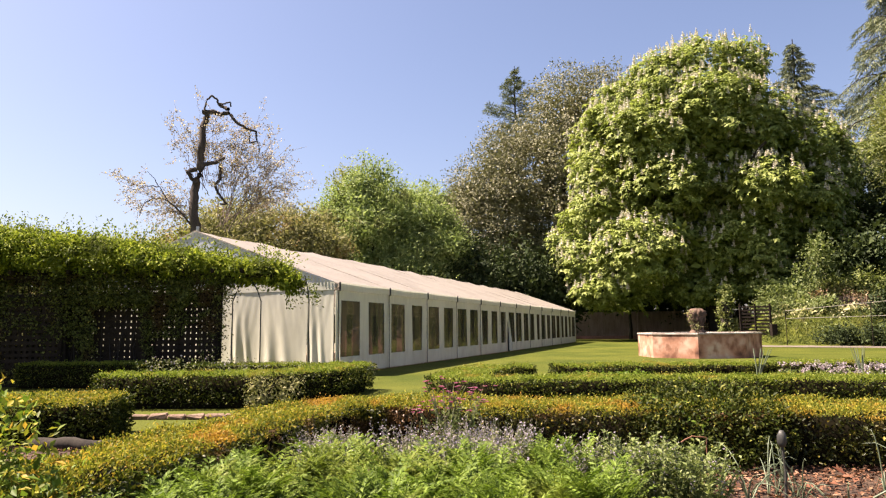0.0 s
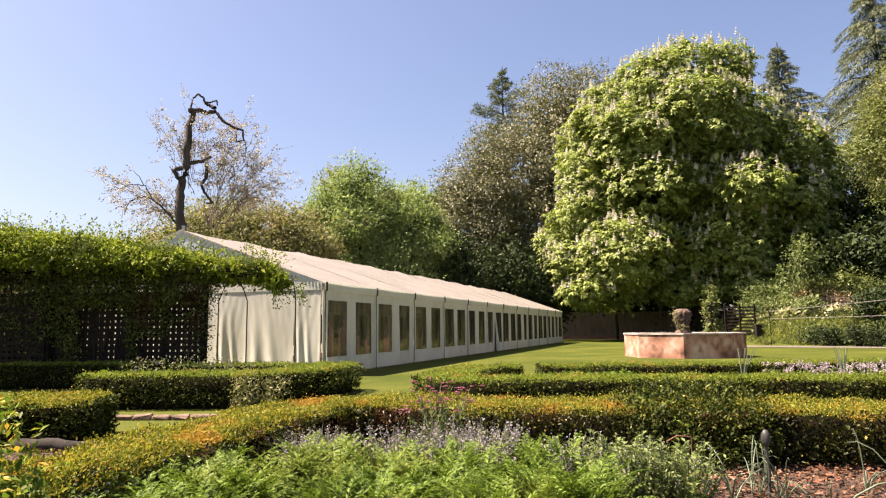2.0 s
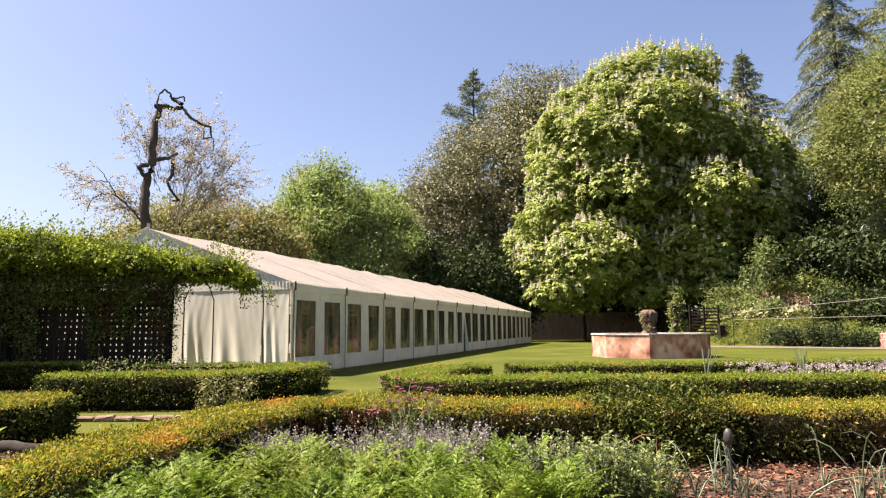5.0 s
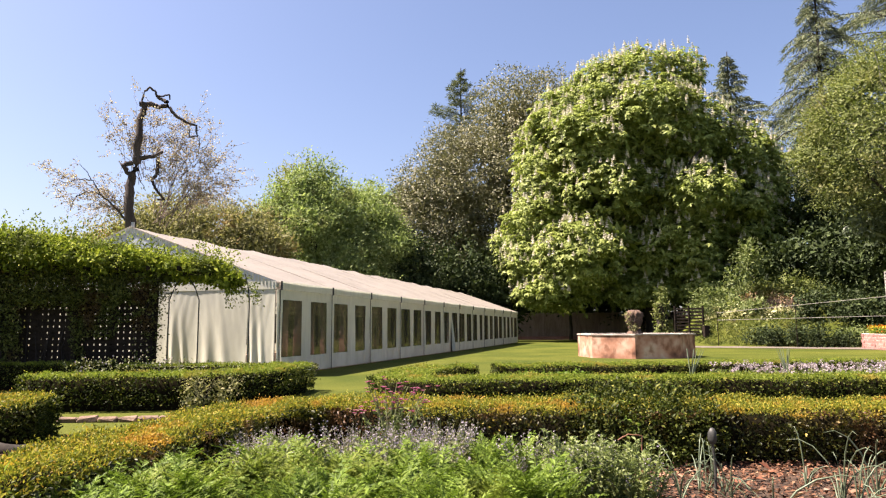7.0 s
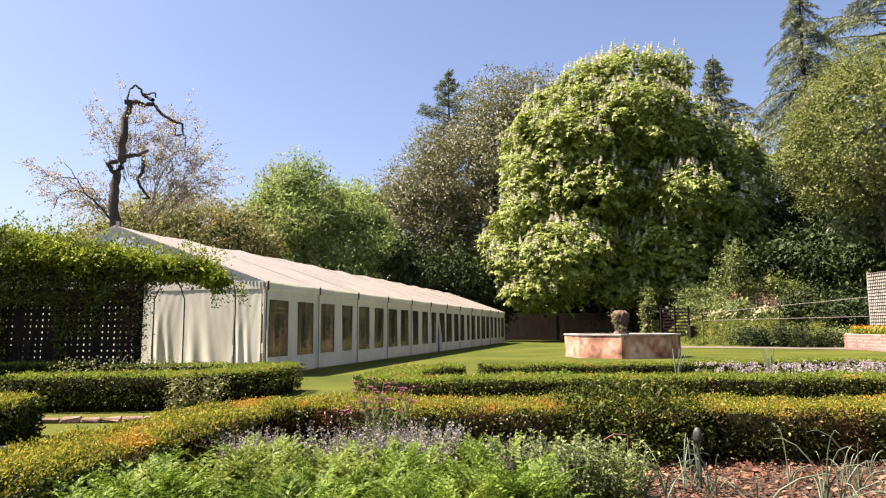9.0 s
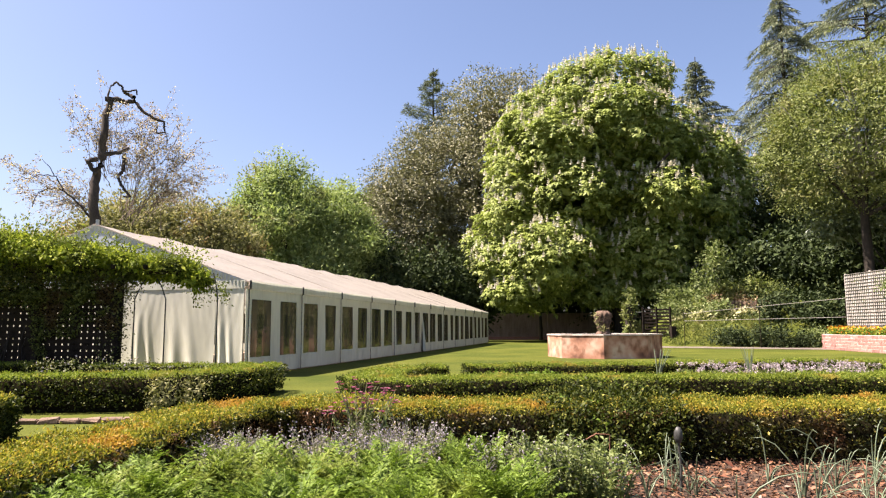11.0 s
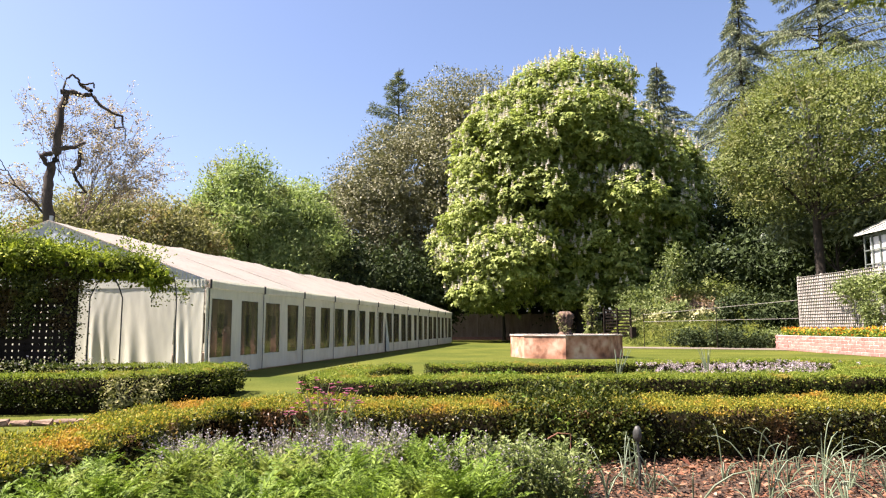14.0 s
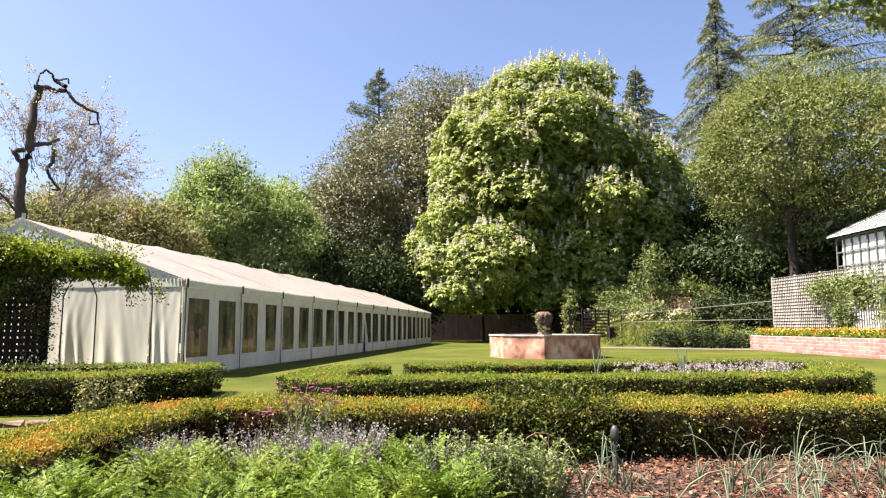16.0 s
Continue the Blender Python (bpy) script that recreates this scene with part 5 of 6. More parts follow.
def brick_bed():
    """The raised bed: mortar body, brick courses as pieces, soil and bright flowers on top."""
    path = [(24.6, 33.1), (23.7, 32.0), (23.1, 30.4), (22.3, 27.0), (21.5, 23.5), (20.9, 20.7), (20.4, 17.0)]
    t = empty("raised_bed", 22, 27)
    tagged(t, "curved raised bed walled in pink-red brick", "raised bed")
    p = np.array(path)
    ln = np.concatenate([[0], np.cumsum(np.hypot(*np.diff(p, axis=0).T))])
    tot = ln[-1]
    def at(s):
        return np.array([np.interp(s, ln, p[:, 0]), np.interp(s, ln, p[:, 1])])
    def way(s):
        d = at(min(s + 0.2, tot)) - at(max(s - 0.2, 0))
        return d / np.linalg.norm(d)
    V, F = [], []
    m = 60
    for i in range(m + 1):
        s = tot * i / m
        c, d = at(s), way(s)
        l = np.array([-d[1], d[0]])
        for a, z in ((0.0, 0), (0.0, 0.745), (0.34, 0.745), (0.34, 0)):
            V.append((*(c + l * (a + 0.001)), z))
    for i in range(m):
        for k in range(3):
            F.append((i * 4 + k, i * 4 + k + 1, i * 4 + 5 + k, i * 4 + 4 + k))
    tri_mesh("mortar_body", V, F, M_MORTAR, t)
    bm = bmesh.new()
    box_bm(bm, -0.293, 0.293, -0.05, 0.05, -0.068, 0.068)
    bmesh.ops.bevel(bm, geom=bm.edges[:], offset=0.007, segments=1, affect="EDGES")
    me = bpy.data.meshes.new("brick")
    bm.to_mesh(me)
    bm.free()
    me.materials.append(M_BRICK)
    for row in range(5):
        for i in range(int(tot / 0.604)):
            s = (i + 0.5 + 0.5 * (row % 2)) * 0.604
            if s > tot:
                continue
            c, d = at(s), way(s)
            q = c + np.array([-d[1], d[0]]) * 0.042
            ob = under(new("brick", me), t)
            ob.matrix_basis = pose(q[0], q[1], 0.072 + row * 0.15, 0, 0, math.degrees(math.atan2(d[1], d[0])) + rng.normal() * 0.5)
            ob.matrix_parent_inverse = t.matrix_basis.inverted()
    # flowers and leaves on the bed
    fl = empty("bed_flowers", 22.5, 27, 0.74)
    tagged(fl, "orange and yellow flowers along the raised bed", "flowers")
    n = 9000
    s = rng.random(n) * tot
    C = np.array([[*(at(q) + np.array([-way(q)[1], way(q)[0]]) * (0.3 + 1.0 * r)), 0.72 + 0.30 * h] for q, r, h in zip(s, rng.random(n), rng.random(n))])
    sz = 0.10 * (0.6 + 0.8 * rng.random(n))
    leaves("foliage", C, rand_dirs(n) + [0, 0, 0.4], rand_dirs(n) + [0, 0, 0.8], sz, sz * 0.6, G_FERN, fl)
    k = np.where((lump(C, 0.9, 3.0) > -0.25) & (rng.random(n) < 0.26))[0]
    C2 = C[k] + [0, 0, 0.10]
    leaves("blossom", C2, rand_dirs(len(k)), rand_dirs(len(k)) + [0, 0, 1], sz[k], sz[k] * 0.8, G_ORANGE, fl, "orange and yellow petals")
    soilv = []
    for i in range(m + 1):
        s = tot * i / m
        c, d = at(s), way(s)
        l = np.array([-d[1], d[0]])
        soilv += [(*(c + l * 0.3), 0.70), (*(c + l * 2.6), 0.72)]
    tri_mesh("bed_soil", soilv, [(2 * i, 2 * i + 2, 2 * i + 3, 2 * i + 1) for i in range(m)], M_SOIL, t)


brick_bed()
lattice("trellis_fence", "silvery weathered lattice fence behind the raised bed", (24.72, 31.4), (22.4, 17.0), 0.72, 3.75, 0.155, 0.07, M_GREYWOOD, category="fence")


def climbers():
    t = empty("climbing_rose", 23.6, 26, 0.7)
    tagged(t, "climbing rose foliage on the lattice fence", "climber")
    L = [(23.6, 26.3, 2.9, 0.35, 1.6, 0.8), (23.2, 24.0, 2.7, 0.35, 1.5, 1.0), (22.9, 21.3, 2.8, 0.4, 1.6, 1.0), (23.5, 25.4, 1.6, 0.3, 0.8, 0.7), (23.0, 22.4, 1.5, 0.3, 1.2, 0.7), (22.7, 19.3, 2.4, 0.4, 1.4, 1.1)]
    crown("foliage", L, 900, 9, 0.18, 0.10, G_SAGE, t, depth=0.85, rough=0.2, seed=31.0)


climbers()


def greenhouse():
    """A white-panelled summerhouse with a dark glazing grid and a ribbed lean roof, on the terrace."""
    t = empty("summerhouse", 28, 26)
    tagged(t, "white-walled greenhouse with dark frame and ribbed pale roof", "greenhouse")
    a, b = Vector((27.3, 29.6, 0)), Vector((25.0, 18.5, 0))
    d = (b - a).normalized()
    L = (b - a).length
    nrm = Vector((-d.y, d.x, 0))
    z0, z1 = 2.0, 5.75
    bm = bmesh.new()
    M = Matrix(((d.x, nrm.x, 0, a.x), (d.y, nrm.y, 0, a.y), (0, 0, 1, 0), (0, 0, 0, 1)))
    box_bm(bm, 0.35, L, 0.06, 0.12, z0, z1 - 0.1, M)
    part("white_panel", bm, M_WHITEPANEL, t)
    bm = bmesh.new()
    box_bm(bm, 0.0, L + 0.5, 0.0, 5.0, 0.0, z0, M)
    part("plinth", bm, M_WHITEPANEL, t)
    n = 18
    for i in range(n + 1):
        p = a + d * (L * i / n)
        bar("mullion", p + Vector((0, 0, z0)), p + Vector((0, 0, z1)), 0.07, 0.07, M_DARKGREEN, t)
    for z in (z0 + 0.05, 2.9, 3.6, 4.3, 5.0, z1):
        bar("rail", a + Vector((0, 0, z)) - nrm * 0.01, b + Vector((0, 0, z)) - nrm * 0.01, 0.06, 0.06, M_DARKGREEN, t)
    bm = bmesh.new()
    e, r = -nrm * 0.3 + Vector((0, 0, z1 + 0.06)), nrm * 3.2 + Vector((0, 0, z1 + 1.95))
    q = [a - d * 0.4 + e, b + e, b + r, a + d * 2.0 + r]
    lo, hi = [bm.verts.new(v) for v in q], [bm.verts.new(v + Vector((0, 0, 0.06))) for v in q]
    bm.faces.new(lo[::-1]), bm.faces.new(hi)
    for m in range(4):
        bm.faces.new((lo[m], lo[(m + 1) % 4], hi[(m + 1) % 4], hi[m]))
    part("roof", bm, M_PALEROOF, t)
    for i in range(16):
        f = i / 15
        p = (a - d * 0.4 + e) * (1 - f) + (b + e) * f + Vector((0, 0, 0.09))
        k = (a + d * 2.0 + r) * (1 - f) + (b + r) * f + Vector((0, 0, 0.09))
        bar("roof_rib", p, k, 0.06, 0.05, M_DARKGREEN, t)


M_WHITEPANEL = solid_mat("white_panel", (0.56, 0.56, 0.55), (0.70, 0.70, 0.68), 2, 0.6, 0.1)
M_DARKGREEN = solid_mat("dark_green_paint", (0.07, 0.085, 0.075), (0.15, 0.17, 0.15), 6, 0.6, 0.1)
M_PALEROOF = solid_mat("pale_roofing", (0.42, 0.40, 0.36), (0.58, 0.56, 0.50), 3, 0.7, 0.2)
greenhouse()


def bank_plants():
    """Planting on the bank behind the chestnut: border shrubs and pale flowering clumps."""
    def line(a, b, k, w, tall):
        out = []
        for i in range(k):
            f = (i + 0.4 * rng.random()) / max(1, k - 1)
            x, y, z = (np.array(a) * (1 - f) + np.array(b) * f) + rng.normal(size=3) * [0.2, 0.2, 0.08]
            out.append((x, y, z, w * (0.75 + 0.5 * rng.random()), w * 0.7, tall * (0.7 + 0.6 * rng.random())))
        return out
    for lab, mt, L, n, sz in (
            ("pale grey-green border plants above the grass bank", G_SAGE, line((19.4, 41.4, 2.2), (22.8, 39.7, 2.2), 8, 0.5, 0.5), 330, 0.12),
            ("pale straw-coloured grasses before the stone wall", G_STRAW, line((20.0, 41.0, 1.75), (24.6, 38.2, 1.75), 10, 0.4, 0.36), 260, 0.12),
            ("yellow-green low plants on the grass bank", G_LIGHT, line((19.4, 40.0, 1.0), (23.4, 37.6, 0.95), 9, 0.5, 0.22), 260, 0.10),
            ("leafy shrubs with pale green young leaves above the wall", G_SAGE, line((20.9, 43.2, 3.0), (24.2, 41.4, 3.1), 5, 0.7, 0.7), 200, 0.14),
            ("bright green bush above the end of the wall", G_LIGHT, line((24.4, 41.0, 3.6), (26.4, 40.2, 3.3), 3, 0.9, 0.7), 220, 0.15),
            ("ruddy young shrub beside the terrace wall", G_RUDDY, line((23.2, 40.8, 2.7), (24.6, 40.0, 2.7), 3, 0.6, 0.4), 120, 0.12),
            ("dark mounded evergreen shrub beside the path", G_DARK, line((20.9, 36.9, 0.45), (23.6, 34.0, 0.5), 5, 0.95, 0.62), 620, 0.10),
            # these near-black leaves stand in for shade lying on the bank
            ("dark evergreen mass standing in for the shaded bank behind the hand rails", G_DARK, line((24.7, 37.5, 2.0), (27.4, 34.3, 2.0), 5, 1.25, 1.6), 1000, 0.13),
            ("slender grey-green young tree before the dark wood", G_SAGE, line((22.0, 41.2, 3.4), (23.0, 40.6, 6.0), 6, 0.7, 0.9), 140, 0.14),
            ("grey-green border plants by the raised bed", G_SAGE, [(25.2, 34.3, 0.45, 0.9, 0.6, 0.5)], 200, 0.11)):
        t = empty("shrub", L[0][0], L[0][1], float(height(np.array(L[0][0]), np.array(L[0][1]))))
        tagged(t, lab, "shrub")
        crown("foliage", L, n, 12, 0.28, sz, mt, t, depth=0.8, rough=0.4, seed=n * 0.1, inner=0.15)


G_STRAW = leaf_mat("straw_leaf", [(0.0, (0.24, 0.24, 0.10)), (0.5, (0.43, 0.42, 0.20)), (1.0, (0.64, 0.60, 0.38))], 0.25, 0.6)
G_RUDDY = leaf_mat("ruddy_leaf", [(0.0, (0.22, 0.15, 0.07)), (0.5, (0.42, 0.29, 0.16)), (1.0, (0.60, 0.44, 0.30))], 0.25, 0.6)
bank_plants()


def bank_grass():
    """Longer grass on the foot of the bank, as blades."""
    n = 26000
    x, y = 18.4 + 8.0 * rng.random(n), 34.5 + 8.0 * rng.random(n)
    z = height(x, y)
    d = 0.55 * x + 0.83 * y - 41.6
    k = (d > 0.2) & (d < 4.6) & (lump(np.stack([x, y, y * 0], -1), 0.9, 2.0) > -0.35)
    c = np.stack([x, y, z], -1)[k]
    m = len(c)
    s = 0.16 * (0.5 + rng.random(m))
    ob = leaves("rough_grass", c, rand_dirs(m) * 0.6 + [0, 0, 0.9], rand_dirs(m), s, s * 0.16, G_GRASS, None)
    tagged(ob, "longer rough grass on the bank", "grass")


G_GRASS = leaf_mat("grass_blade", [(0.0, (0.05, 0.075, 0.014)), (0.5, (0.10, 0.135, 0.028)), (1.0, (0.22, 0.23, 0.075))], 0.25, 0.6, 0.3, (0.13, 0.12, 0.045), 0.8, 0.1)
bank_grass()


def terrace_wall():
    """A remnant of rough stone walling on the bank, stone by stone, and the hand rails beside it."""
    t = empty("terrace_wall", 24.4, 40.0, 1.6)
    tagged(t, "rough sunlit stone terrace wall on the bank", "wall")
    a, d = np.array((23.6, 40.4)), np.array((0.83, -0.55))
    for row in range(4):
        x = -0.2 * rng.random()
        while x < 2.15:
            w = 0.28 + 0.3 * rng.random()
            c = a + d * (x + w / 2)
            bm = bmesh.new()
            box_bm(bm, -w * 0.48, w * 0.48, -0.15, 0.15, -0.14, 0.14)
            bmesh.ops.bevel(bm, geom=bm.edges[:], offset=0.03, segments=1, affect="EDGES")
            for v in bm.verts:
                v.co += Vector(rng.normal(size=3) * 0.015)
            bmesh.ops.transform(bm, matrix=pose(c[0], c[1], 1.86 + row * 0.26, 0, 0, math.degrees(math.atan2(d[1], d[0]))), verts=bm.verts)
            part("stone", bm, M_STONE, t)
            x += w
    r = empty("hand_rail", 25, 38.5, 0.0)
    tagged(r, "thin pale hand rails beside the steps on the bank", "railing")
    A, B = np.array((19.0, 37.45)), np.array((24.75, 31.5))
    for z0, z1 in ((1.92, 2.58), (1.5, 1.62)):
        bar("rail", (*A, z0), (*B, z1), 0.02, 0.02, M_GREYWOOD, r)
    for f in (0.0, 0.5, 1.0):
        x, y = A + (B - A) * f
        bar("post", (x, y, -0.02), (x, y, 1.95 + 0.65 * f), 0.03, 0.03, M_TRELLIS, r)


terrace_wall()


def gate():
    t = empty("garden_gate", 18.4, 40.0)
    tagged(t, "dark lattice gate and post beside the chestnut trunk", "gate")
    A, B = np.array((17.75, 40.3)), np.array((19.2, 39.6))
    bar("post", (19.15, 39.2, 0), (19.15, 39.2, 1.2), 0.32, 0.32, M_TRELLIS, t, bevel=0.01)
    for i in range(11):
        z = 0.22 + i * 0.2
        bar("slat", (*A, z), (*B, z), 0.03, 0.10, M_TRELLIS, t)
    for p in (A, (A + B) / 2, B):
        bar("stile", (*p, 0), (*p, 2.4), 0.09, 0.09, M_TRELLIS, t)
    b = empty("ivy_stump", 17.6, 41.6)
    tagged(b, "ivy-clad stump beside the chestnut", "stump")
    lathe("stump", [(0.4, 0), (0.36, 0.8), (0.32, 2.6), (0.0, 2.7)], (17.45, 41.6, 0), M_BARK, b)
    crown("ivy", [(17.4, 41.5, 1.9, 0.36, 0.4, 1.9), (17.6, 41.5, 0.8, 0.45, 0.4, 0.8)], 200, 9, 0.14, 0.13, G_LIGHT, b, depth=0.4)


gate()


# ---------------------------------------------------------------- front bed planting
def feathery(seed):
    """A bushy plant with ferny leaves: fronds that arch out, each with pairs of cut leaflets."""
    r = np.random.default_rng(seed)
    t = empty("feathery_plant", 0, 0)
    tagged(t, "bushy bright green plant with ferny leaves", "plant", "ferny plants in the front bed")
    C, A, N, S = [], [], [], []
    V, F, o = [], [], 0
    for st in range(26):
        a = r.random() * 6.283
        reach = 0.05 + 0.24 * r.random()
        h = 0.20 + 0.22 * r.random()
        d = np.array([math.cos(a), math.sin(a), 0])
        side = np.array([-d[1], d[0], 0])
        u = np.linspace(0, 1, 14)[:, None]
        path = d * 0.04 * r.random() + d * (reach * u ** 1.4) + np.array([0, 0, h]) * (1.25 * u - 0.35 * u ** 3) + side * (r.normal() * 0.05 * u ** 2)
        v, f = tube(path, np.linspace(0.004, 0.0015, 14), 3)
        V.append(v), F.append(f + o)
        o += len(v)
        tilt = np.array([r.normal() * 0.3, r.normal() * 0.3, 1.0]) - d * 0.35
        for k in range(4, 14):
            fwd = path[k] - path[k - 1]
            fwd = fwd / np.linalg.norm(fwd)
            L = 0.058 * (1.25 - 0.8 * (k - 4) / 9) * (0.8 + 0.4 * r.random())
            for sg in ((-1, 1) if k < 13 else (0,)):
                q = side * sg * 0.9 + fwd * (0.75 if sg else 1.2) + r.normal(size=3) * 0.12 - [0, 0, 0.12]
                q = q / np.linalg.norm(q)
                for w, dv, ln in ((0.0, 0.0, 1.0), (0.25, 0.75, 0.50), (0.25, -0.75, 0.50), (0.55, 0.7, 0.40), (0.55, -0.7, 0.40)):
                    e = np.cross(tilt, q)
                    C.append(path[k] + q * L * w), A.append(q + e * dv), N.append(tilt + r.normal(size=3) * 0.25), S.append(L * ln)
    C, A, N, S = map(np.array, (C, A, N, S))
    leaves("foliage", C, A, N, S, S * 0.27, G_FERN, t, "", 0.2)
    tagged(tri_mesh("stem_mass", np.concatenate(V), np.concatenate(F), G_FERN, t), kind="stuff")
    return t


def spiky(seed, flower, leaf, name, label, h0, stems, group, bloom=0.6, leafy_to=0.65, per=20):
    """A loose mound of upright stems, leafy below and flowering at the tips."""
    r = np.random.default_rng(seed)
    t = empty(name, 0, 0)
    tagged(t, label, "plant", group)
    C, A, S, C2, A2, S2 = [], [], [], [], [], []
    V, F, o = [], [], 0
    for st in range(stems):
        a = r.random() * 6.283
        q = r.random() ** 0.5 * 0.24
        h = h0 * (0.6 + 0.5 * r.random())
        root = np.array([math.cos(a) * q * 0.5, math.sin(a) * q * 0.5, 0])
        tip = np.array([math.cos(a) * q * 1.1, math.sin(a) * q * 1.1, h])
        v, f = tube(np.array([root, (root + tip) / 2 + [0, 0, 0.03], tip]), [0.004, 0.003, 0.002], 3)
        V.append(v), F.append(f + o)
        o += len(v)
        for k in range(per):
            u = 0.15 + leafy_to * r.random()
            b = r.random() * 6.283
            C.append(root + (tip - root) * u), A.append([math.cos(b), math.sin(b), 0.5]), S.append(0.04 * (0.6 + 0.6 * r.random()))
        for k in range(10 if r.random() < bloom else 0):
            u = 0.70 + 0.32 * k / 10
            b = k * 2.4
            C2.append(root + (tip - root) * u + r.normal(size=3) * 0.006), A2.append([math.cos(b), math.sin(b), 0.6]), S2.append(0.017 * (0.7 + 0.5 * r.random()))
    C, A, S, C2, A2, S2 = map(np.array, (C, A, S, C2, A2, S2))
    leaves("foliage", C, A, r.normal(size=C.shape) * 0.4 + [0, 0, 1], S, S * 0.45, leaf, t)
    leaves("bloom", C2, A2, r.normal(size=C2.shape) + [0, 0, 0.5], S2, S2 * 0.7, flower, t, "pale flower spikes")
    tagged(tri_mesh("stem_mass", np.concatenate(V), np.concatenate(F), leaf, t), kind="stuff")
    return t


def place(kinds, boxes, group, smin=0.8, smax=1.25):
    k = 0
    for x0, x1, y0, y1, n in boxes:
        for i in range(n):
            x, y = x0 + (x1 - x0) * rng.random(), y0 + (y1 - y0) * rng.random()
            s, a = smin + (smax - smin) * rng.random(), rng.random() * 360
            ob = kinds[k % len(kinds)]
            if k < len(kinds):
                ob.matrix_basis = pose(x, y, 0, 0, 0, a)
            else:
                c = copy_thing(ob, pose(x, y, 0, 0, 0, a))
                c.scale = (s, s, s)
            k += 1


place([feathery(s) for s in (1, 2, 3, 4)], [(-1.62, -1.1, 2.9, 3.7, 18), (-1.45, -0.95, 3.7, 4.6, 12), (-1.15, -0.2, 3.3, 4.6, 20), (-0.3, 0.35, 3.1, 4.3, 16), (-1.0, -0.6, 4.7, 5.1, 4), (0.45, 0.95, 3.5, 4.2, 11), (0.5, 0.95, 4.4, 5.0, 8), (-0.5, 0.2, 4.3, 4.6, 4)], "", 0.8, 1.25)
place([spiky(s, G_LILAC, G_GREY, "catmint_plant", "grey-leaved catmint with faded lilac flower spikes", 0.38, 34, "catmint in the front bed", 0.8) for s in (11, 12, 13)],
      [(-0.95, -0.1, 4.8, 5.35, 12), (-0.1, 0.55, 4.6, 5.3, 12), (0.6, 1.0, 4.3, 5.0, 3)], "", 0.85, 1.2)
place([spiky(s, G_LILAC, G_SAGE, "sage_plant", "pale green sage bush with small lilac flowers", 0.42, 60, "sage in the front bed", 0.25, 0.85, 26) for s in (15, 16)], [(1.22, 1.62, 4.15, 4.6, 7)], "", 0.78, 1.0)


def pink_flowers():
    t = empty("rose_campion", 0.05, 5.7)
    tagged(t, "tall grey-green flowering plant with magenta blooms", "plant")
    C, A, S, C2, A2, S2 = [], [], [], [], [], []
    for st in range(30):
        a = np.array([0.05 + rng.normal() * 0.10, 5.7 + rng.normal() * 0.08, 0])
        q = np.array([0.05 + rng.normal() * 0.17, 5.7 + rng.normal() * 0.12, 0.48 + 0.22 * rng.random()])
        limb("stem", [a, (a + q) / 2 + [0, 0, 0.05], q], 0.005, 0.003, G_GREY, t, 4)
        for k in range(22):
            u = 0.1 + 0.75 * rng.random()
            C.append(a + (q - a) * u), A.append(rand_dirs(1)[0] + [0, 0, 0.4]), S.append(0.05 * (0.6 + 0.7 * rng.random()))
        for m in range(3):
            o = q + rng.normal(size=3) * [0.035, 0.03, 0.03]
            for k in range(7):
                b = k * 0.9
                C2.append(o), A2.append([math.cos(b), math.sin(b), 0.35]), S2.append(0.024)
    C, A, S, C2, A2, S2 = map(np.array, (C, A, S, C2, A2, S2))
    leaves("foliage", C, A, rand_dirs(len(C)) + [0, 0, 0.6], S, S * 0.35, G_SAGE, t)
    leaves("blossom", C2, A2, rand_dirs(len(C2)) * 0.4 + [0, 0, 1], S2, S2 * 0.8, G_PINK, t, "magenta petals")


pink_flowers()


def onion(seed):
    r = np.random.default_rng(seed)
    t = empty("onion_plant", 0, 0)
    tagged(t, "onion with long arching grey-green leaves", "plant", "onions in the front bed")
    for k in range(int(r.integers(4, 8))):
        a = r.random() * 6.283
        h = 0.15 + 0.25 * r.random() ** 1.3
        o = 0.04 + 0.26 * r.random() ** 1.4
        d = np.array([math.cos(a), math.sin(a), 0])
        kink = 0.45 + 0.4 * r.random()
        if r.random() < 0.4:
            # folded over
            pts = [np.zeros(3), d * o * 0.15 + [0, 0, h * kink * 0.6], d * o * 0.35 + [0, 0, h * kink], d * o * 0.6 + [0, 0, h * kink * 0.98], d * o * 1.1 + [0, 0, h * kink * 0.45], d * o * 1.3 + [0, 0, h * 0.08]]
        else:
            pts = [np.zeros(3), d * o * 0.12 + [0, 0, h * 0.35], d * o * 0.35 + [0, 0, h * 0.68], d * o * 0.65 + [0, 0, h * 0.9], d * o + [0, 0, h], d * o * 1.3 + [0, 0, h * 0.97]]
        w = 0.0028 + 0.0018 * r.random()
        v, f = tube(np.array(pts), np.array([0.9, 1.1, 1.0, 0.85, 0.6, 0.15]) * w, 6)
        tri_mesh("leaf", v, f, G_ONION, t, smooth=True)
    return t


place([onion(s) for s in range(40, 48)], [(1.75, 2.7, 4.2, 4.9, 7), (2.7, 5.2, 3.9, 4.8, 20), (1.9, 4.3, 3.5, 4.0, 9)], "", 0.8, 1.3)


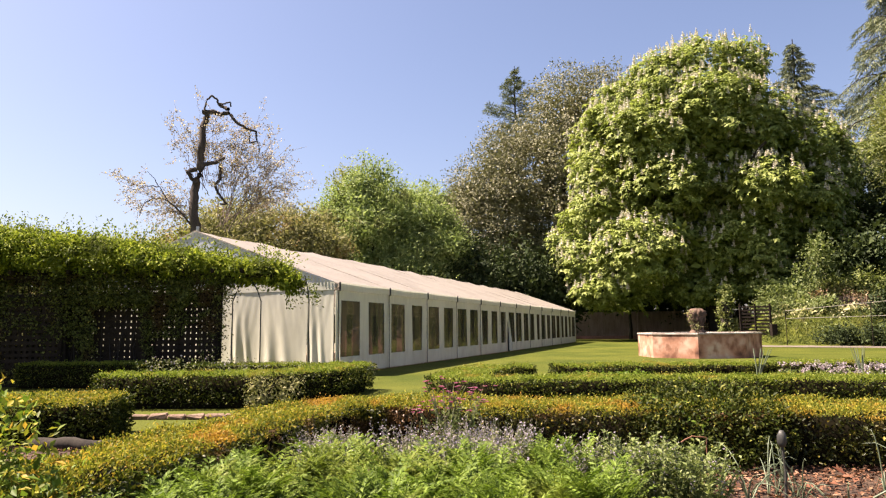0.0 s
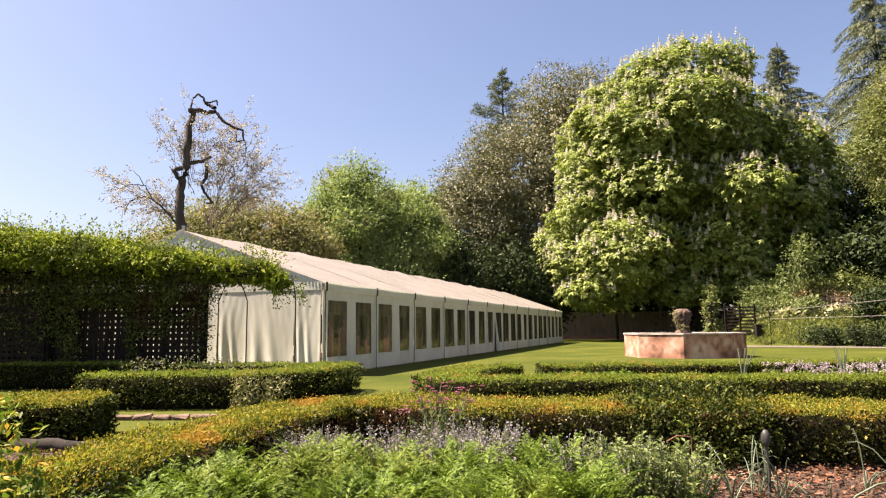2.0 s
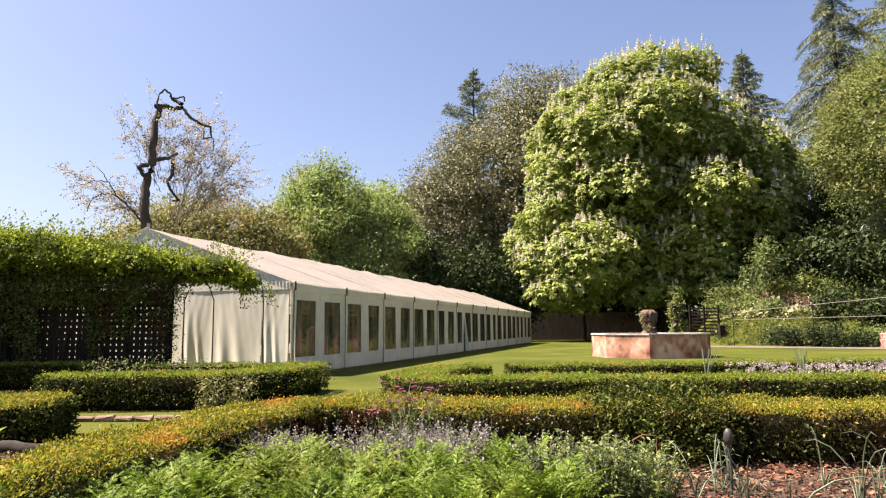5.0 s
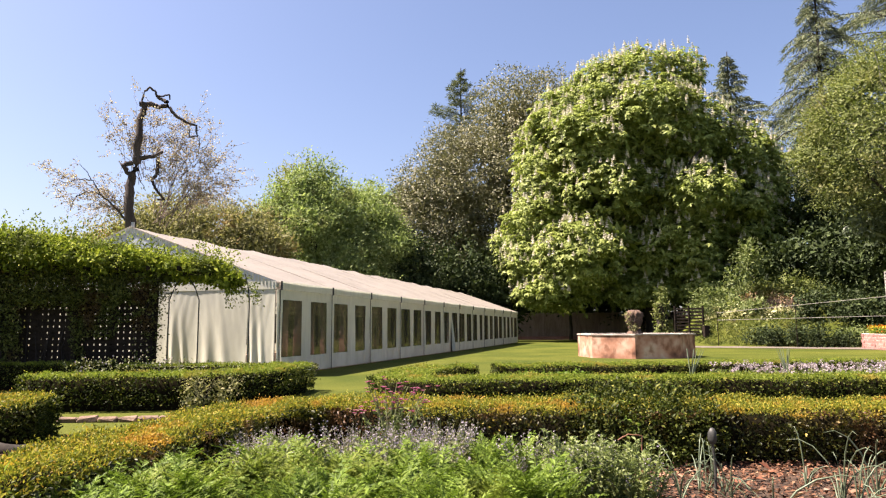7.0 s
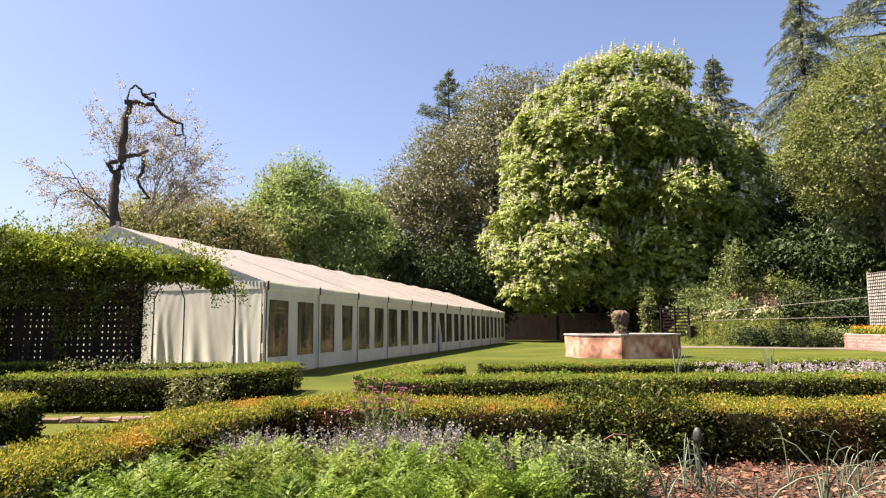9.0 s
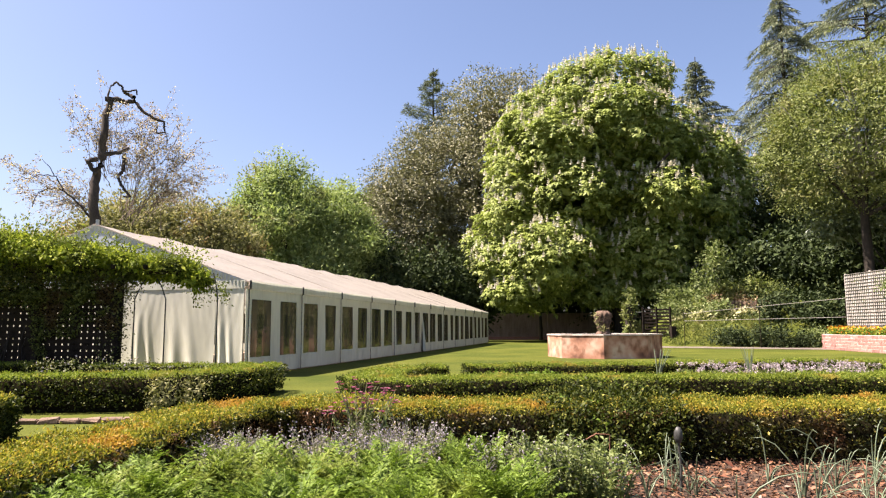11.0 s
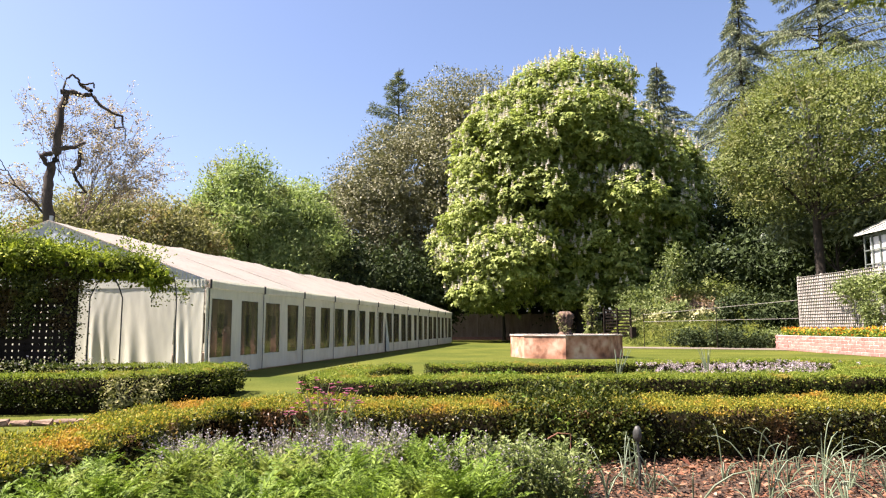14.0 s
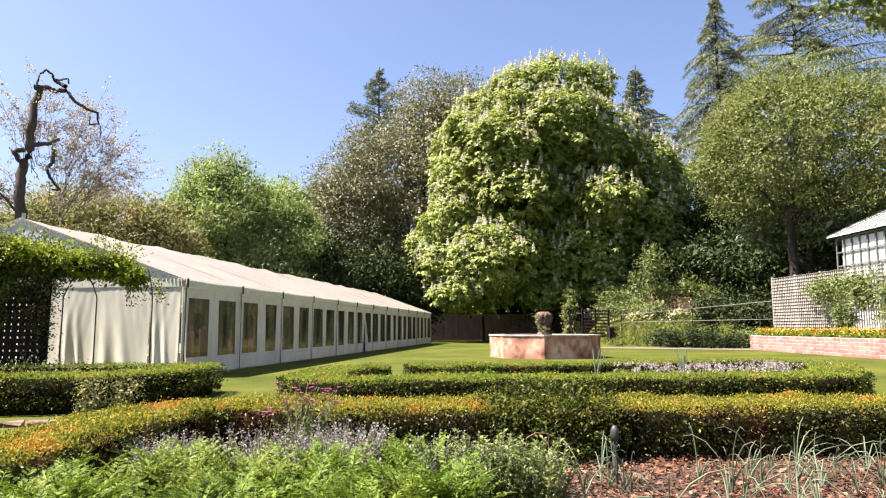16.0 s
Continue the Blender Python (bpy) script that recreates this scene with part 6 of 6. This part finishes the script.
def stake():
    t = empty("garden_stake", 2.18, 4.45)
    tagged(t, "thin dark stake with a dried seed head", "stake")
    limb("stalk", [(2.18, 4.45, 0), (2.19, 4.45, 0.2), (2.18, 4.45, 0.38)], 0.009, 0.008, M_DARKMETAL, t, 6)
    lathe("head", [(0.0, 0.36), (0.02, 0.37), (0.03, 0.40), (0.028, 0.44), (0.015, 0.47), (0.0, 0.475)], (2.18, 4.45, 0), M_DARKMETAL, t, sides=12, bumps=0.15)


stake()


def broadleaf():
    t = empty("photinia_shrub", -2.1, 2.9)
    tagged(t, "broad-leaved shrub with green and coppery young leaves", "shrub")
    L = [(-1.95, 3.0, 0.52, 0.20, 0.2, 0.26), (-2.15, 3.15, 0.62, 0.22, 0.25, 0.25), (-1.72, 2.9, 0.36, 0.16, 0.18, 0.22), (-2.0, 3.2, 0.30, 0.3, 0.25, 0.25)]
    crown("foliage", L, 420, 5, 0.05, 0.048, G_FERN, t, depth=0.7, slim=0.5, inner=0.0)
    crown("young_foliage", [(x, y, z + 0.06, a, b, c) for x, y, z, a, b, c in L], 230, 4, 0.04, 0.045, G_YTOP, t, depth=0.3, slim=0.45, inner=0.0, label="coppery young leaves")
    for k in range(9):
        limb("stem", [(-2.2, 2.95, 0), (-2.2 + rng.normal() * 0.15, 2.95 + rng.normal() * 0.1, 0.4)], 0.008, 0.004, M_BARK, t, 5)


broadleaf()


def hedged_flowers():
    """Alliums and low flowers inside the box-hedged bed, and plants by the trellis."""
    t = empty("allium_patch", 8, 12)
    tagged(t, "patch of pale pink and lilac flowers in the hedged bed", "flowers")
    n = 1500
    c = np.stack([6.2 + 4.2 * rng.random(n), 11.2 + 1.8 * rng.random(n), 0.22 + 0.18 * rng.random(n)], 1)
    s = 0.09 * (0.6 + 0.7 * rng.random(n))
    leaves("foliage", c - [0, 0, 0.10], rand_dirs(n) + [0, 0, 0.7], rand_dirs(n), s, s * 0.4, G_SAGE, t)
    k = 230
    cc = np.repeat(c[:k], 12, 0) + rand_dirs(k * 12) * 0.03 + [0, 0, 0.06]
    s2 = np.full(len(cc), 0.035)
    leaves("blossom", cc, rand_dirs(len(cc)), rand_dirs(len(cc)), s2, s2 * 0.7, G_ALLIUM, t, "pale lilac flower heads")
    u = empty("border_plants", -4, 12)
    tagged(u, "grey-leaved plants with pale flowers by the trellis", "plant")
    n = 900
    c = np.stack([-5.6 + 2.2 * rng.random(n), 12.2 + 1.0 * rng.random(n), 0.12 + 0.50 * rng.random(n) ** 1.6], 1)
    s = 0.06 * (0.6 + 0.7 * rng.random(n))
    leaves("foliage", c, rand_dirs(n) + [0, 0, 0.7], rand_dirs(n), s, s * 0.4, G_GREY, u)
    cc = c[:90] + [0, 0, 0.05]
    leaves("blossom", cc, rand_dirs(90), rand_dirs(90), s[:90] * 0.7, s[:90] * 0.5, G_LILAC, u, "pale lilac petals")
    for x, y in ((5.35, 11.6), (7.3, 11.9)):
        g = empty("leek_plant", x, y)
        tagged(g, "tall blue-grey strap-leaved plant in the hedged bed", "plant")
        for k in range(7):
            a = rng.random() * 6.283
            d = np.array([math.cos(a), math.sin(a), 0]) * (0.08 + 0.18 * rng.random())
            limb("leaf", [(x, y, 0), (x + d[0] * 0.3, y + d[1] * 0.3, 0.4), (x + d[0], y + d[1], 0.75)], 0.014, 0.004, G_ONION, g, 5)


hedged_flowers()


def leafy_greens():
    """Low bright salad plants in front of the back hedge of the bed."""
    for k in range(9):
        x, y = 2.59 + 1.27 * (k + 0.5 * rng.random()) / 9, 12.74 + rng.normal() * 0.12
        t = empty("salad_plant", x, y)
        tagged(t, "low bright green leafy plant in the hedged bed", "plant", "salad plants in the hedged bed")
        crown("foliage", [(x, y, 0.14, 0.15, 0.14, 0.14)], 26, 5, 0.04, 0.085, G_FERN, t, depth=0.6, inner=0.0)


leafy_greens()


def bed_litter():
    """A weathered half-buried log on the left bed, and a dry bent stalk under the clipped hedge."""
    g = empty("log", -3.6, 6.66)
    tagged(g, "dark weathered log lying on the mulched soil", "log")
    limb("trunk_piece", [(-4.05, 6.78, 0.04), (-3.6, 6.68, 0.055), (-3.15, 6.62, 0.04)], 0.07, 0.055, M_BARK, g, 10, 0.012)
    d = empty("dry_stalk", 1.78, 4.89)
    tagged(d, "dry reddish stalk bent over beside the hedge", "stalk")
    limb("stalk", [(1.86, 4.89, 0.0), (1.86, 4.89, 0.36), (1.76, 4.89, 0.37), (1.68, 4.89, 0.33)], 0.004, 0.005, G_DRYLEAF, d, 6, 0.003)


bed_litter()
